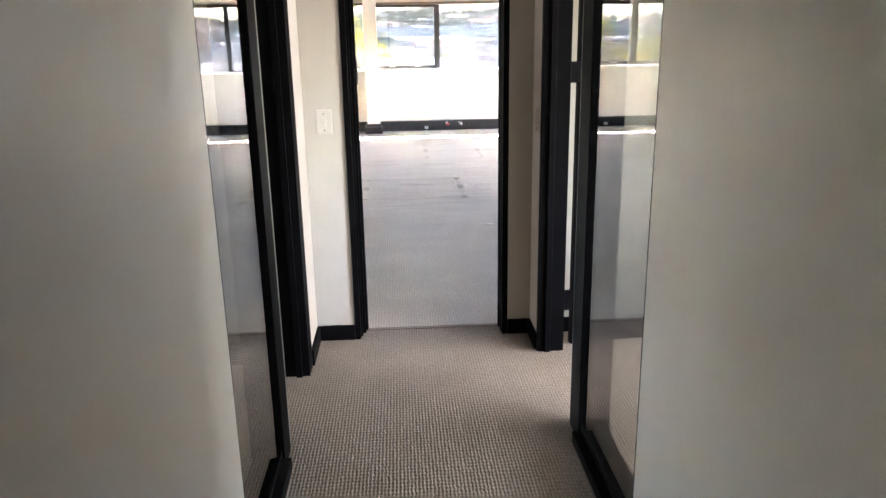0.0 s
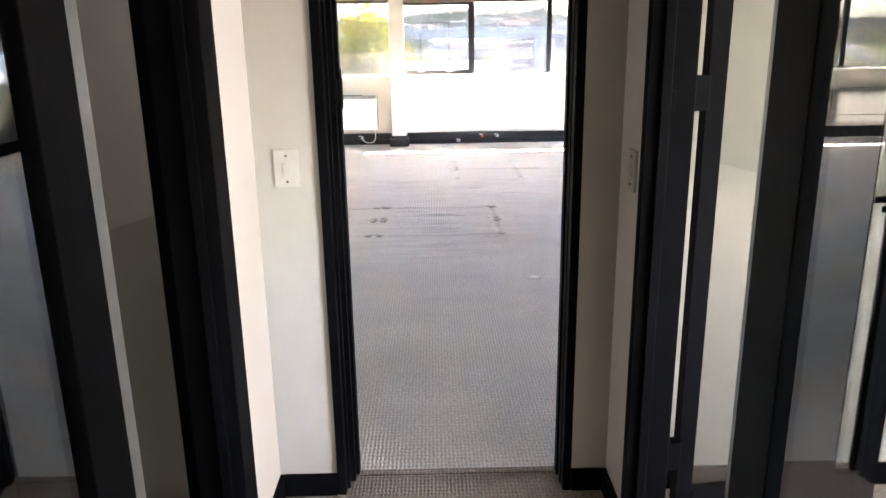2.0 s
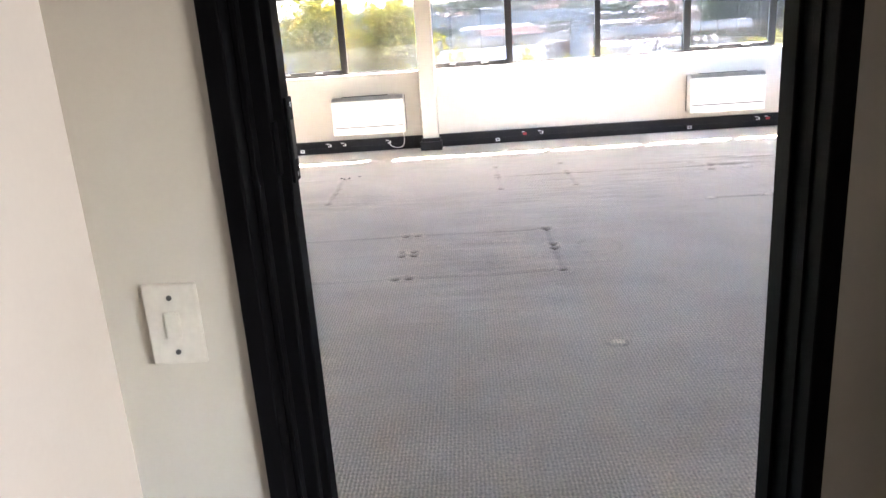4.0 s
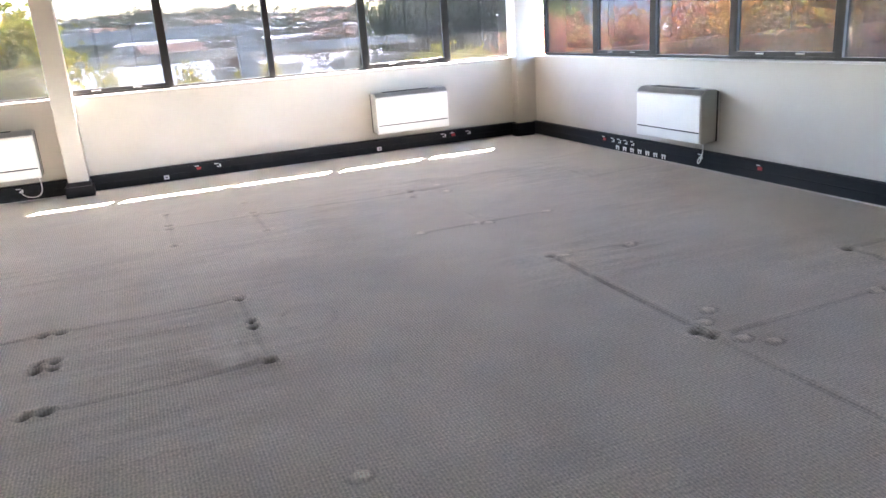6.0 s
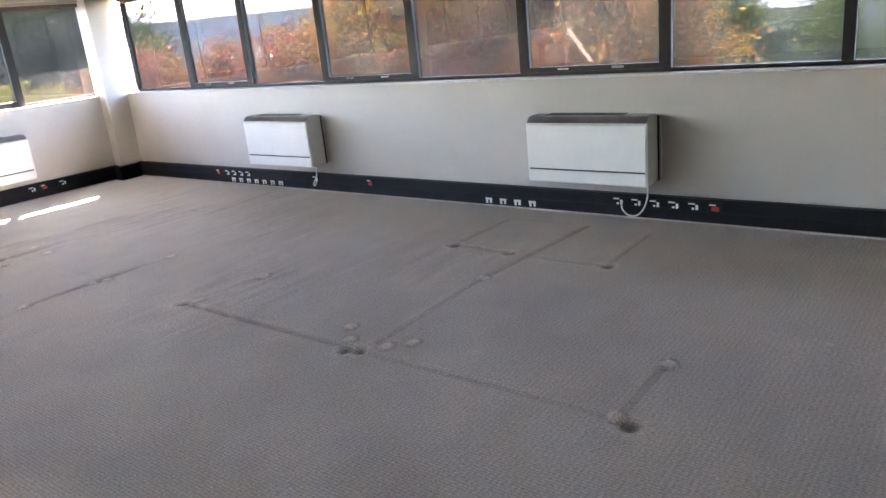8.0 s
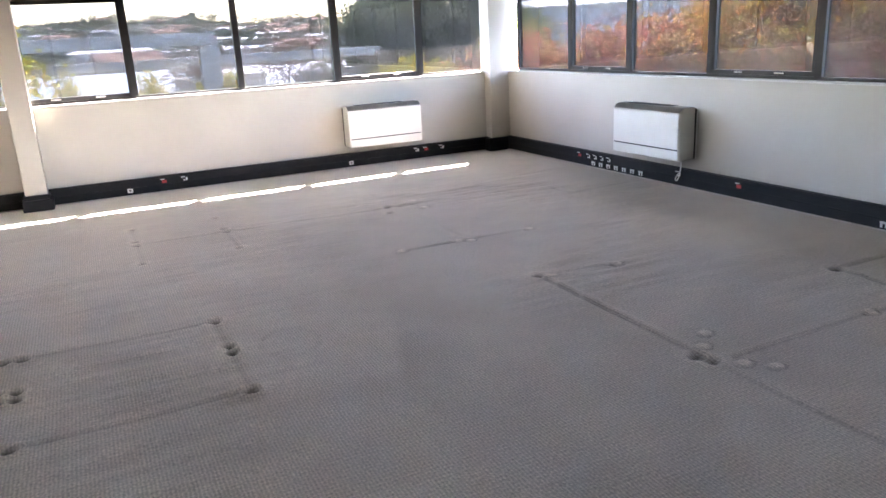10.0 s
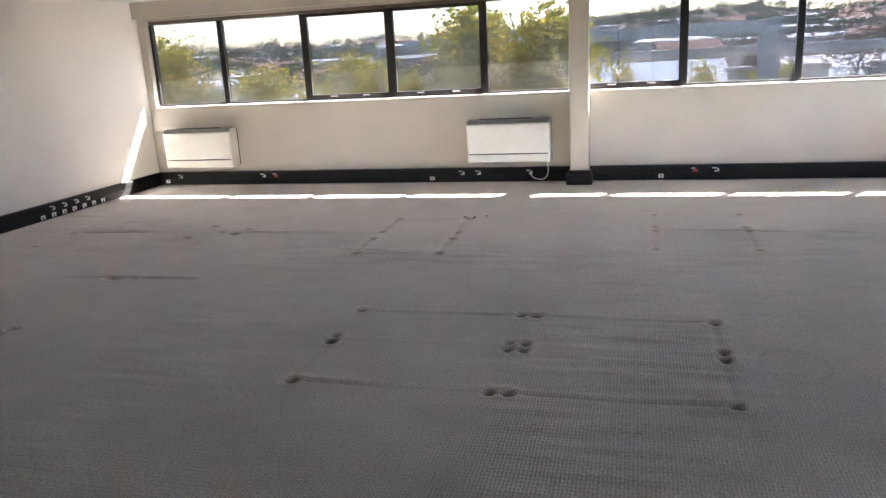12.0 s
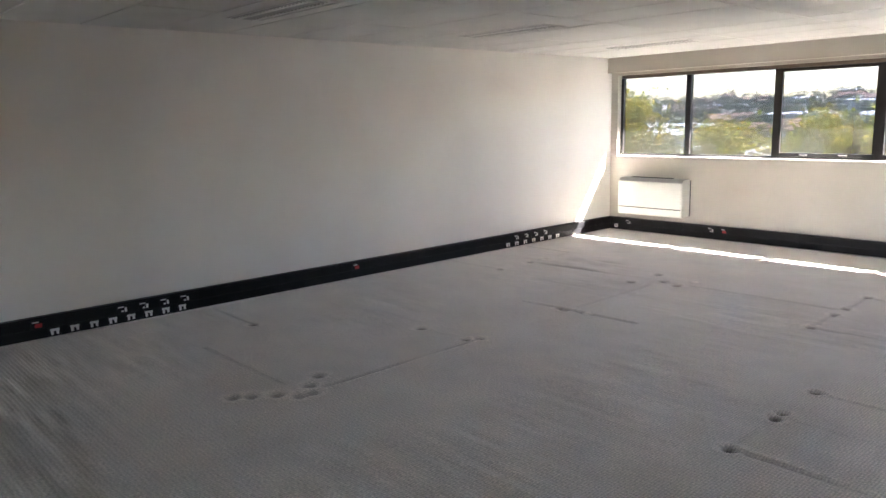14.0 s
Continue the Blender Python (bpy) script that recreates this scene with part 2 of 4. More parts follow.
structure("wall_hall_west", HALL, "pale smooth hall wall with a glazed part", "wall",
          (HL - T, HL, YB, 1.75, 0, 2.6), (HL - T, HL, 3.34, YN, 0, 2.6), (HL - T, HL, 1.75, 3.34, 2.13, 2.6))
structure("wall_hall_east", HALL, "pale smooth hall wall with a glazed part", "wall",
          (HR, HR + T, YB, 1.81, 0, 2.6), (HR, HR + T, 3.44, YN, 0, 2.6), (HR, HR + T, 1.81, 3.44, 2.13, 2.6))
structure("wall_hall_end", HALL, "pale wall closing the hall", "wall", (XL, XR, YB - 0.15, YB, 0, 2.6))
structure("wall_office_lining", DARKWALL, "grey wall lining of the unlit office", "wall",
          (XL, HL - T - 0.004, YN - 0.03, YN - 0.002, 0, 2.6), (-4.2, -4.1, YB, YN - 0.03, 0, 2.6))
structure("roof_slab", CEIL, "roof above the ceiling and eaves outside", "roof", (XL - 0.6, XR + 0.95, YB - 0.5, YF + 0.76, 2.75, 3.1),
          (XL - 0.6, XR + 0.95, YF + 0.66, YF + 0.76, 2.30, 2.75), (XR + 0.85, XR + 0.95, YB - 0.5, YF + 0.76, 2.30, 2.75))

# ceiling tiles with recessed joints, one mesh
bm = bmesh.new()
box(bm, XL, XR, YB, YF, ZC + 0.012, ZC + 0.05)
for i in range(int((XR - XL) / 1.2) + 1):
    for j in range(int((YF - 0.1 - YB) / 0.6) + 1):
        x0, y0 = XL + i * 1.2, YB + j * 0.6
        x1, y1 = min(x0 + 1.2, XR), min(y0 + 0.6, YF - 0.1)
        if x1 - x0 < 0.05 or y1 - y0 < 0.05:
            continue
        dz = random.uniform(-0.0015, 0.0015)
        box(bm, x0 + 0.008, x1 - 0.008, y0 + 0.008, y1 - 0.008, ZC + dz, ZC + 0.011)
tagged(part("ceiling", bm, CEIL), "white mineral fibre ceiling tiles in a grid", "ceiling", kind="structure")
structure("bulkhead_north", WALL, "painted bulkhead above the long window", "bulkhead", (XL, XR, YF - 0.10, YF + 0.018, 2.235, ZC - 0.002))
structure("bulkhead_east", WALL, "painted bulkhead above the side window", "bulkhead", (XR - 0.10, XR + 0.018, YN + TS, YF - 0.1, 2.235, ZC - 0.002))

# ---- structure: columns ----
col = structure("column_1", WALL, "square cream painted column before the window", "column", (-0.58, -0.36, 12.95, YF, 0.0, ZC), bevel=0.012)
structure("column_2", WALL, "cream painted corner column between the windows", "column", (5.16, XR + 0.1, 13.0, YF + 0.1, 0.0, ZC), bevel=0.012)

# ---- structure: windows ----


def glazed_band(name, axis, start, stops, openers, label):
    """A band of panes in dark frames. stops: the centre lines of the uprights along the wall."""
    w = empty(name, label, "window", kind="structure")

    def put(pname, a0, a1, d0, d1, z0, z1, mat, bevel=0.0, plabel=""):
        if axis == "x":
            return boxes(pname, mat, w, (a0, a1, start + d0, start + d1, z0, z1), bevel=bevel, label=plabel)
        return boxes(pname, mat, w, (start + d0, start + d1, a0, a1, z0, z1), bevel=bevel, label=plabel)

    a, b = stops[0], stops[-1]
    put("window_frame", a, b, 0.085, 0.145, SILLZ + 0.004, SILLZ + 0.045, FRAME)
    put("window_frame", a, b, 0.085, 0.145, 2.15, HEADZ - 0.002, FRAME)
    put("blind_rail", a + 0.02, b - 0.02, 0.03, 0.082, 2.155, HEADZ - 0.004, RAILWOOD, 0.004, "brown blind rail")
    put("window_sill", a, b, -0.012, 0.084, SILLZ + 0.003, SILLZ + 0.018, SILL, 0.004, "pale painted sill")
    for k, s in enumerate(stops):
        hw = 0.036 if 0 < k < len(stops) - 1 else 0.02
        put("upright", s - hw, s + hw, 0.08, 0.15, SILLZ + 0.045, 2.15, FRAME, 0.003)
    for k in range(len(stops) - 1):
        s0, s1 = stops[k] + 0.026, stops[k + 1] - 0.026
        if k in openers:
            for d in ((s0, s1, SILLZ + 0.046, SILLZ + 0.085), (s0, s1, 2.115, 2.149), (s0, s0 + 0.03, SILLZ + 0.085, 2.115), (s1 - 0.03, s1, SILLZ + 0.085, 2.115)):
                put("sash", d[0], d[1], 0.082, 0.135, d[2], d[3], FRAME, 0.002)
            for q in (0.3, 0.7):
                m = s0 + (s1 - s0) * q
                put("catch", m - 0.05, m + 0.05, 0.062, 0.081, SILLZ + 0.06, SILLZ + 0.075, CHROME, 0.003, "small metal catch")
        pane = put("pane", s0 - 0.008, s1 + 0.008, 0.110, 0.114, SILLZ + 0.04, 2.155, WINDOWGLASS)
        pane.visible_shadow = WINDOWGLASS_SHADOW
    return w


glazed_band("window_1", "x", YF, [-6.16, -5.13, -3.95, -2.80, -1.61, -0.47], (2, 3), "long window of five panes in dark frames")
glazed_band("window_2", "x", YF, [-0.47, 0.69, 1.89, 3.09, 4.25, 5.42], (0, 3), "long window of five panes in dark frames")
glazed_band("window_3", "y", XR, [YN + TS - 0.02, 4.76, 5.92, 7.11, 8.25, 9.42, 10.58, 11.68, 12.86], (2, 4, 6), "long side window in dark frames facing autumn trees")
glazed_band("window_4", "y", XR, [-1.85, -0.6, 0.6, 1.8, 3.0, YN + 0.02], (0, 2), "office window in dark frames")
boxes("window_reveal", WALL, None, (XL, -6.181, YF, YF + 0.14, SILLZ, HEADZ))
tagged(bpy.data.objects["window_reveal"], "cream window reveal beside the wall", "wall", kind="structure")

# invented frame round the west office's added lamp, out of view
fill_frame = empty("window_5", "unseen dark frame added round the west office fill lamp", "window", kind="structure")
for d5 in ((-3.27, -3.21, 1.04, 2.16), (-1.59, -1.53, 1.04, 2.16), (-3.21, -1.59, 1.04, 1.09), (-3.21, -1.59, 2.11, 2.16)):
    boxes("window_frame", FRAME, fill_frame, (d5[0], d5[1], YB - 0.01, YB + 0.05, d5[2], d5[3]), bevel=0.003)

# ---- structure: skirting trunking ----


def trunking(name, x0, x1, y0, y1, nx, ny):
    t = empty(name, "black skirting trunking along the wall", "trunking", kind="structure")
    bm = bmesh.new()
    box(bm, x0, x1, y0, y1, 0.012, 0.186, bevel=0.006)
    part("trunking_body", bm, TRUNK, t)
    boxes("carpet_edge", CARPET, t, (x0 + 0.003 * (nx < 0), x1 - 0.003 * (nx > 0), y0 + 0.003 * (ny < 0), y1, -0.01, 0.0115))
    e = 0.004
    bm = bmesh.new()
    box(bm, x0 + (nx < 0) * -e, x1 + (nx > 0) * e, y0 + (ny < 0) * -e, y1, 0.030, 0.092, bevel=0.002)
    box(bm, x0 + (nx < 0) * -e, x1 + (nx > 0) * e, y0 + (ny < 0) * -e, y1, 0.102, 0.170, bevel=0.002)
    part("trunking_cover", bm, TRUNK, t)


trunking("baseboard_north", XL + 0.061, XR - 0.061, YF - 0.06, YF + 0.002, 0, -1)
trunking("baseboard_west", XL - 0.002, XL + 0.06, YN + TS, YF + 0.001, 1, 0)
trunking("baseboard_east", XR - 0.06, XR + 0.002, YN + TS, YF + 0.001, -1, 0)
structure("baseboard_column", TRUNK, "black skirting box round the column", "baseboard", (-0.62, -0.32, 12.88, 13.08, 0.0, 0.12), (-0.60, -0.34, 12.90, 13.08, 0.12, 0.165), bevel=0.006)
structure("baseboard_corner", TRUNK, "black skirting round the corner column", "baseboard", (5.10, 5.388, 12.94, 13.085, 0.0, 0.178), bevel=0.006)
structure("baseboard_south", TRUNK, "black skirting", "baseboard", (XL + 0.06, DL - 0.05, YN + TS, YN + TS + 0.015, 0, 0.1), (DR + 0.05, XR - 0.06, YN + TS, YN + TS + 0.015, 0, 0.1))
structure("baseboard_hall", BLACK, "black painted hall skirting", "baseboard",
          (HL - 0.002, HL + 0.016, 3.34, YN - 0.001, 0, 0.085), (HL + 0.016, DL - 0.031, YN - 0.016, YN + 0.002, 0, 0.085),
          (HR - 0.016, HR + 0.002, 3.44, YN - 0.001, 0, 0.085), (DR + 0.031, HR - 0.016, YN - 0.016, YN + 0.002, 0, 0.085),
          (HR + T + 0.02, XR - 0.01, YN - 0.016, YN + 0.002, 0, 0.085), bevel=0.003)

# ---- hall: doorway, glazed screens, doors ----
d = empty("door_1", "open doorway with black painted metal frame", "doorway", kind="structure")
for s, x in ((1, DL), (-1, DR)):
    boxes("jamb", BLACK, d, (x - 0.03 * (s > 0), x + 0.03 * (s < 0), YN - 0.012, YN + TS + 0.012, 0, 2.05), bevel=0.003)
    for y0, y1, out in ((0.03, 0.055, 0.010), (0.075, 0.10, 0.025), (0.115, 0.162, 0.036)) if s > 0 else ((0.03, 0.055, 0.004), (0.09, 0.13, 0.008)):
        boxes("door_stop", BLACK, d, (min(x, x + s * out), max(x, x + s * out), YN + y0, YN + y1, 0, 2.05), bevel=0.002)
boxes("head", BLACK, d, (DL - 0.03, DR + 0.03, YN - 0.012, YN + TS + 0.012, 2.05, 2.09), bevel=0.003)
FX = DL + 0.036
plate = boxes("strike_plate", BLACK, d, (FX + 0.0005, FX + 0.005, YN + 0.119, YN + 0.158, 1.37, 1.50), bevel=0.002, label="black metal strike plate")
boxes("keep", SLOT, plate, (FX + 0.0052, FX + 0.0062, YN + 0.13, YN + 0.148, 1.405, 1.465))
for z in (1.382, 1.488):
    boxes("screw", CHROME, plate, (FX + 0.0052, FX + 0.0066, YN + 0.135, YN + 0.143, z - 0.004, z + 0.004), bevel=0.001)
boxes("latch_plate", BLACK, d, (DL + 0.0255, DL + 0.030, YN + 0.077, YN + 0.098, 1.39, 1.47), bevel=0.002)


def screen(name, side, y_wall, y0, y1, j0, j1, lining):
    """Glazed partition: pane beside a door opening, black posts, sill rail. side -1 left, 1 right."""
    face = HL if side < 0 else HR
    s = empty(name, "black framed glass partition beside an open doorway", "partition", kind="structure")

    def bx(pname, d0, d1, ya, yb, za, zb, mat=BLACK, bevel=0.003, label=""):
        xa, xb = face + side * d0, face + side * d1
        return boxes(pname, mat, s, (min(xa, xb), max(xa, xb), ya, yb, za, zb), bevel=bevel, label=label)

    bx("post", -0.004, T + 0.004, y0, y1, 0, 2.09)
    bx("jamb", -0.006, T + 0.012, j0, j1, 0, 2.09)
    bx("door_stop", 0.03, 0.06, j0 - 0.014, j0 - 0.001, 0, 2.09)
    bx("post_lining", 0.002, T - 0.01, y1 + 0.001, y1 + lining, 0, 2.09, LINING, 0.004, "scuffed grey painted door lining")
    bx("head", -0.012, T + 0.012, y_wall, j1, 2.091, 2.129)
    bx("sill_rail", -0.03, T, y_wall, y0 - 0.001, 0, 0.052, BLACK, 0.004)
    bx("glazing_bead", 0.004, T - 0.02, y_wall, y0 - 0.001, 0.053, 0.085, BLACK, 0.004)
    bx("edge_bead", 0.0, T - 0.01, y_wall + 0.001, y_wall + 0.010, 0.086, 2.09, BLACK, 0.002)
    p = bx("pane", 0.012, 0.018, y_wall + 0.012, y0 + 0.01, 0.08, 2.10, CLEARGLASS, 0.0)
    bx("strike_plate", 0.062, 0.072, j0 - 0.008, j0 - 0.001, 1.38, 1.44, BLACK, 0.001, "small metal strike plate")
    return s


screen("partition_west", -1, 1.75, 2.40, 2.54, 3.22, 3.34, 0.055)
screen("partition_east", 1, 1.81, 2.50, 2.65, 3.405, 3.44, 0.03)


def leaf(name, hx, hy, turn, mirror):
    """Glazed door leaf in a black frame, swung open; built along +x from its hinge."""
    w, h, t = 0.74, 2.03, 0.04
    o = empty(name, "black framed glass door standing open", "door", hx, hy, 0.008, "glazed office doors")
    for x0, x1 in ((0, 0.06), (w - 0.085, w)):
        boxes("stile", BLACK, o, (x0, x1, -t / 2, t / 2, 0, h), bevel=0.003)
    boxes("bottom_rail", BLACK, o, (0.06, w - 0.085, -t / 2, t / 2, 0, 0.11), bevel=0.003)
    boxes("top_rail", BLACK, o, (0.06, w - 0.085, -t / 2, t / 2, h - 0.075, h), bevel=0.003)
    boxes("pane", CLEARGLASS, o, (0.055, w - 0.08, -0.003, 0.003, 0.105, h - 0.07))
    for z in (0.25, 1.42, 1.85):
        boxes("hinge", BLACK, o, (-0.058 if mirror > 0 else -0.022, 0.004, -0.035, 0.01, z - 0.05, z + 0.05), bevel=0.003)
    for s in (-1, 1):
        hnd = boxes("handle_plate", BLACK, o, (w - 0.06, w - 0.03, s * (t / 2 + 0.004) - 0.004, s * (t / 2 + 0.004) + 0.004, 0.94, 1.12), bevel=0.002)
        bm = bmesh.new()
        box(bm, w - 0.055, w - 0.035, min(s * 0.024, s * 0.07), max(s * 0.024, s * 0.07), 1.05, 1.07, bevel=0.004)
        box(bm, w - 0.165, w - 0.035, min(s * 0.056, s * 0.074), max(s * 0.056, s * 0.074), 1.05, 1.072, bevel=0.006)
        part("lever", bm, BLACK, hnd, "black lever handle")
    o.rotation_euler = (0, 0, radians(turn))
    return o


leaf("glass_door", HR + T + 0.062, 3.49, 7, 1)
leaf("glass_door", HL - T - 0.025, 3.345, 171, -1)


def switch(name, m, label):
    o = empty(name, label, "light switch")
    boxes("plate", AGED, o, (-0.04, 0.04, -0.009, 0.0, -0.062, 0.062), bevel=0.003)
    boxes("rocker", AGED, o, (-0.011, 0.011, -0.014, -0.008, -0.02, 0.02), bevel=0.002)
    for z in (-0.042, 0.042):
        bm = bmesh.new()
        bmesh.ops.create_cone(bm, cap_ends=True, segments=10, radius1=0.004, radius2=0.004, depth=0.003, matrix=pose(0, -0.0095, z, 90))
        part("screw", bm, SLOT, o, "dark screw head")
    o.matrix_world = m
    return o


switch("light_switch", pose(-0.397, YN, 1.197), "white wall switch plate with a small rocker")
switch("light_switch", pose(HR, 3.515, 1.20, 0, 0, -90), "white wall switch plate beside the glass door")

# ---- carpets ----
structure("floor_hall", HALLCARPET, "brown loop pile carpet of the hall", "carpet", (XL, XR, YB, YN + TS - 0.02, -0.05, 0.0))


def value_noise(gx, gy, cell_x, cell_y, seed):
    """Smooth noise from -1 to 1 over the grid of places gx, gy, with cells of that size."""
    rng = np.random.default_rng(seed)
    nx, ny = int((gx[-1] - gx[0]) / cell_x) + 3, int((gy[-1] - gy[0]) / cell_y) + 3
    g = rng.uniform(-1, 1, (ny, nx))
    fx, fy = (gx - gx[0]) / cell_x, (gy - gy[0]) / cell_y
    ix, iy = fx.astype(int), fy.astype(int)
    tx, ty = fx - ix, fy - iy
    tx, ty = tx * tx * (3 - 2 * tx), ty * ty * (3 - 2 * ty)
    rows = g[:, ix] * (1 - tx) + g[:, ix + 1] * tx
    return rows[iy, :] * (1 - ty)[:, None] + rows[iy + 1, :] * ty[:, None]


def worn_carpet():
    """The room's carpet: dents and creases where desks stood, ripples, one sheet."""
    step = 0.0145
    gx = np.arange(XL - 0.005, XR + step, step)
    gy = np.arange(YN + TS - 0.02, YF + 0.01 + step, step)
    z = 0.0008 * value_noise(gx, gy, 0.13, 0.09, 3) + 0.002 * value_noise(gx, gy, 0.9, 0.6, 4)
    ripple = np.clip(value_noise(gx, gy, 1.3, 1.0, 5) + 0.05, 0, 1) * np.clip((11.9 - gy[:, None]) * 2, 0, 1)
    z += 0.011 * ripple * value_noise(gx, gy, 0.38, 0.055, 6)
    # random mottling, plus streaks painted as light and shade on the ripples
    wear_shade = 0.05 * value_noise(gx, gy, 0.8, 0.7, 7) + 0.05 * value_noise(gx, gy, 0.22, 0.15, 9) + 0.15 * ripple * value_noise(gx, gy, 0.3, 0.05, 10)

    def patch(x, y, r):
        i0, i1 = np.searchsorted(gx, (x - r, x + r))
        j0, j1 = np.searchsorted(gy, (y - r, y + r))
        return (slice(j0, j1), slice(i0, i1)), gx[None, i0:i1] - x, gy[j0:j1, None] - y

    def dent(x, y, r=0.030, depth=0.03, pit_shade=0.85):
        """A furniture foot's mark: a pit and raised rim, shade and light painted in."""
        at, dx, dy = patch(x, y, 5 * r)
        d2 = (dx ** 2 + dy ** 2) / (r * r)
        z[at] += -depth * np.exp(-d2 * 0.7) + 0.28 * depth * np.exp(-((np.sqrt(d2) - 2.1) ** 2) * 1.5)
        wear_shade[at] += -pit_shade * np.exp(-(d2 * 0.8) ** 2) + 0.12 * np.exp(-((np.sqrt(d2) - 2.0) ** 2) * 2)

    def disc(x, y, r=0.042, pale=0.40):
        """Pile crushed flat and pale under a round foot, near lip's shade painted dark."""
        at, dx, dy = patch(x, y, 4 * r)
        d = np.hypot(dx, dy * 1.15) / r
        z[at] += 0.008 * np.exp(-d ** 4) - 0.010 * np.exp(-((d - 1.25) / 0.22) ** 2)
        wear_shade[at] += pale * np.exp(-(d / 0.95) ** 6) - 0.38 * np.exp(-((d - 1.25) / 0.20) ** 2) * (dy < 0.3 * r)

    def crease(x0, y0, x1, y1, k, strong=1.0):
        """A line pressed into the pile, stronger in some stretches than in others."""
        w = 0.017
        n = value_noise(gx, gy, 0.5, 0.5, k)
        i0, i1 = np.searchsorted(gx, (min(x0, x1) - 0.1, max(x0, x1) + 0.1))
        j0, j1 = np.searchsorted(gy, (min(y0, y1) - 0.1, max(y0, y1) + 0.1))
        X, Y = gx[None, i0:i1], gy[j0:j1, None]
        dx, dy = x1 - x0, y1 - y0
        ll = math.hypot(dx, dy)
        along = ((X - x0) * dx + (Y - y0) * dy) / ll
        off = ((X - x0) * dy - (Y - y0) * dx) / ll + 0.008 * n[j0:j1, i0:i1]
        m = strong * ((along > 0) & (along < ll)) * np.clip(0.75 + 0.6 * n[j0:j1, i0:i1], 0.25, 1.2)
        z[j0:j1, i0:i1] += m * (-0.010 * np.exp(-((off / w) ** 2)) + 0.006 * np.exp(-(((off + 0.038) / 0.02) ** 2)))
        wear_shade[j0:j1, i0:i1] += m * (-0.36 * np.exp(-((off / w) ** 2)) + 0.10 * np.exp(-(((off + 0.04) / 0.02) ** 2)))

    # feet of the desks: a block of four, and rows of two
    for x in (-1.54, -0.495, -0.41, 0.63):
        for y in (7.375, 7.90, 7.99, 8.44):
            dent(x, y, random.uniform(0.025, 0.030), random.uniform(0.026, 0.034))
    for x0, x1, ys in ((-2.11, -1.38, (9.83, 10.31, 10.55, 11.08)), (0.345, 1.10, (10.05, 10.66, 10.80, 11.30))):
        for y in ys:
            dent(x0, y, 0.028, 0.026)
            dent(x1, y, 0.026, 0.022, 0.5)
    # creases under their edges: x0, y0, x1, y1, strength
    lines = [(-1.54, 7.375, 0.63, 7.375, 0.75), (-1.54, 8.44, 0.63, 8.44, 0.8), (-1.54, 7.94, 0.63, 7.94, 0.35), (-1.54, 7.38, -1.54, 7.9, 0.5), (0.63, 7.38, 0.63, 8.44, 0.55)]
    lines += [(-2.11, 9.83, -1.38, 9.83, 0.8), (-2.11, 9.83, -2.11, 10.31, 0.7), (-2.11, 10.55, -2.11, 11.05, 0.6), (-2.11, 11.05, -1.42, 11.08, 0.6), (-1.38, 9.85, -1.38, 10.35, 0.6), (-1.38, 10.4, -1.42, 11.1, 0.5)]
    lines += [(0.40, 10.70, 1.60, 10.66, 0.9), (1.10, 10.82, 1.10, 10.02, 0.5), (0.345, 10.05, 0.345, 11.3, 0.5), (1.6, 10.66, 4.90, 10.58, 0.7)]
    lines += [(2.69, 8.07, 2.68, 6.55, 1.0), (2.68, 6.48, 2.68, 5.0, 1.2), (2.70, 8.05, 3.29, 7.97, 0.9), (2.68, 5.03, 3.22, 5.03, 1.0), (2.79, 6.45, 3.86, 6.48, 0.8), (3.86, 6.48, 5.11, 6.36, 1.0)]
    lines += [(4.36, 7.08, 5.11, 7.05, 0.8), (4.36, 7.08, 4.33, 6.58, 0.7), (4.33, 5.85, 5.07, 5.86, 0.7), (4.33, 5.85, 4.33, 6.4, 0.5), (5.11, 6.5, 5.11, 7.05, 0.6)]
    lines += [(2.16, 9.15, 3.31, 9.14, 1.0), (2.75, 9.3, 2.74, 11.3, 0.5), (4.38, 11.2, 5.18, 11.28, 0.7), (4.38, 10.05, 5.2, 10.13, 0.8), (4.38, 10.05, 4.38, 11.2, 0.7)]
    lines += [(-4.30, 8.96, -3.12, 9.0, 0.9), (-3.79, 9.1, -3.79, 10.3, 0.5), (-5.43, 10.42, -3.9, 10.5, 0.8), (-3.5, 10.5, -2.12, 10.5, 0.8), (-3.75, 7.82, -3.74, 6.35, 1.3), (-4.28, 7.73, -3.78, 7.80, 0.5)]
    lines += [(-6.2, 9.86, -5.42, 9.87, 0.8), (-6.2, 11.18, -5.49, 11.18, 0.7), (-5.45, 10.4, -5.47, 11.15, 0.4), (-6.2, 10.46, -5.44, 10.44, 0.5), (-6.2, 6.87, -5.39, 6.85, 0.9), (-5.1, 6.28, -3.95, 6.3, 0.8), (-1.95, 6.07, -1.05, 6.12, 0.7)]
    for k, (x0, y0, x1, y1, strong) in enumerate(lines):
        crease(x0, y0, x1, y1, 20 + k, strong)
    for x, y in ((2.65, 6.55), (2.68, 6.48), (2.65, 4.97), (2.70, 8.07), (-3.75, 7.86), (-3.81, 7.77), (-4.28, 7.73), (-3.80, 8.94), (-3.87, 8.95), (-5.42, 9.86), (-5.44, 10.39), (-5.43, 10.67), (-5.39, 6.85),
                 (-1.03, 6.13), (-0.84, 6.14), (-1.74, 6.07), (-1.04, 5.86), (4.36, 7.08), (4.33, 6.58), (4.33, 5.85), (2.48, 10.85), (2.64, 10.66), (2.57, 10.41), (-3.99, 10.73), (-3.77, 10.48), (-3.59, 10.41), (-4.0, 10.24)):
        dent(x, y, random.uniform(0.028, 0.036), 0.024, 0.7)
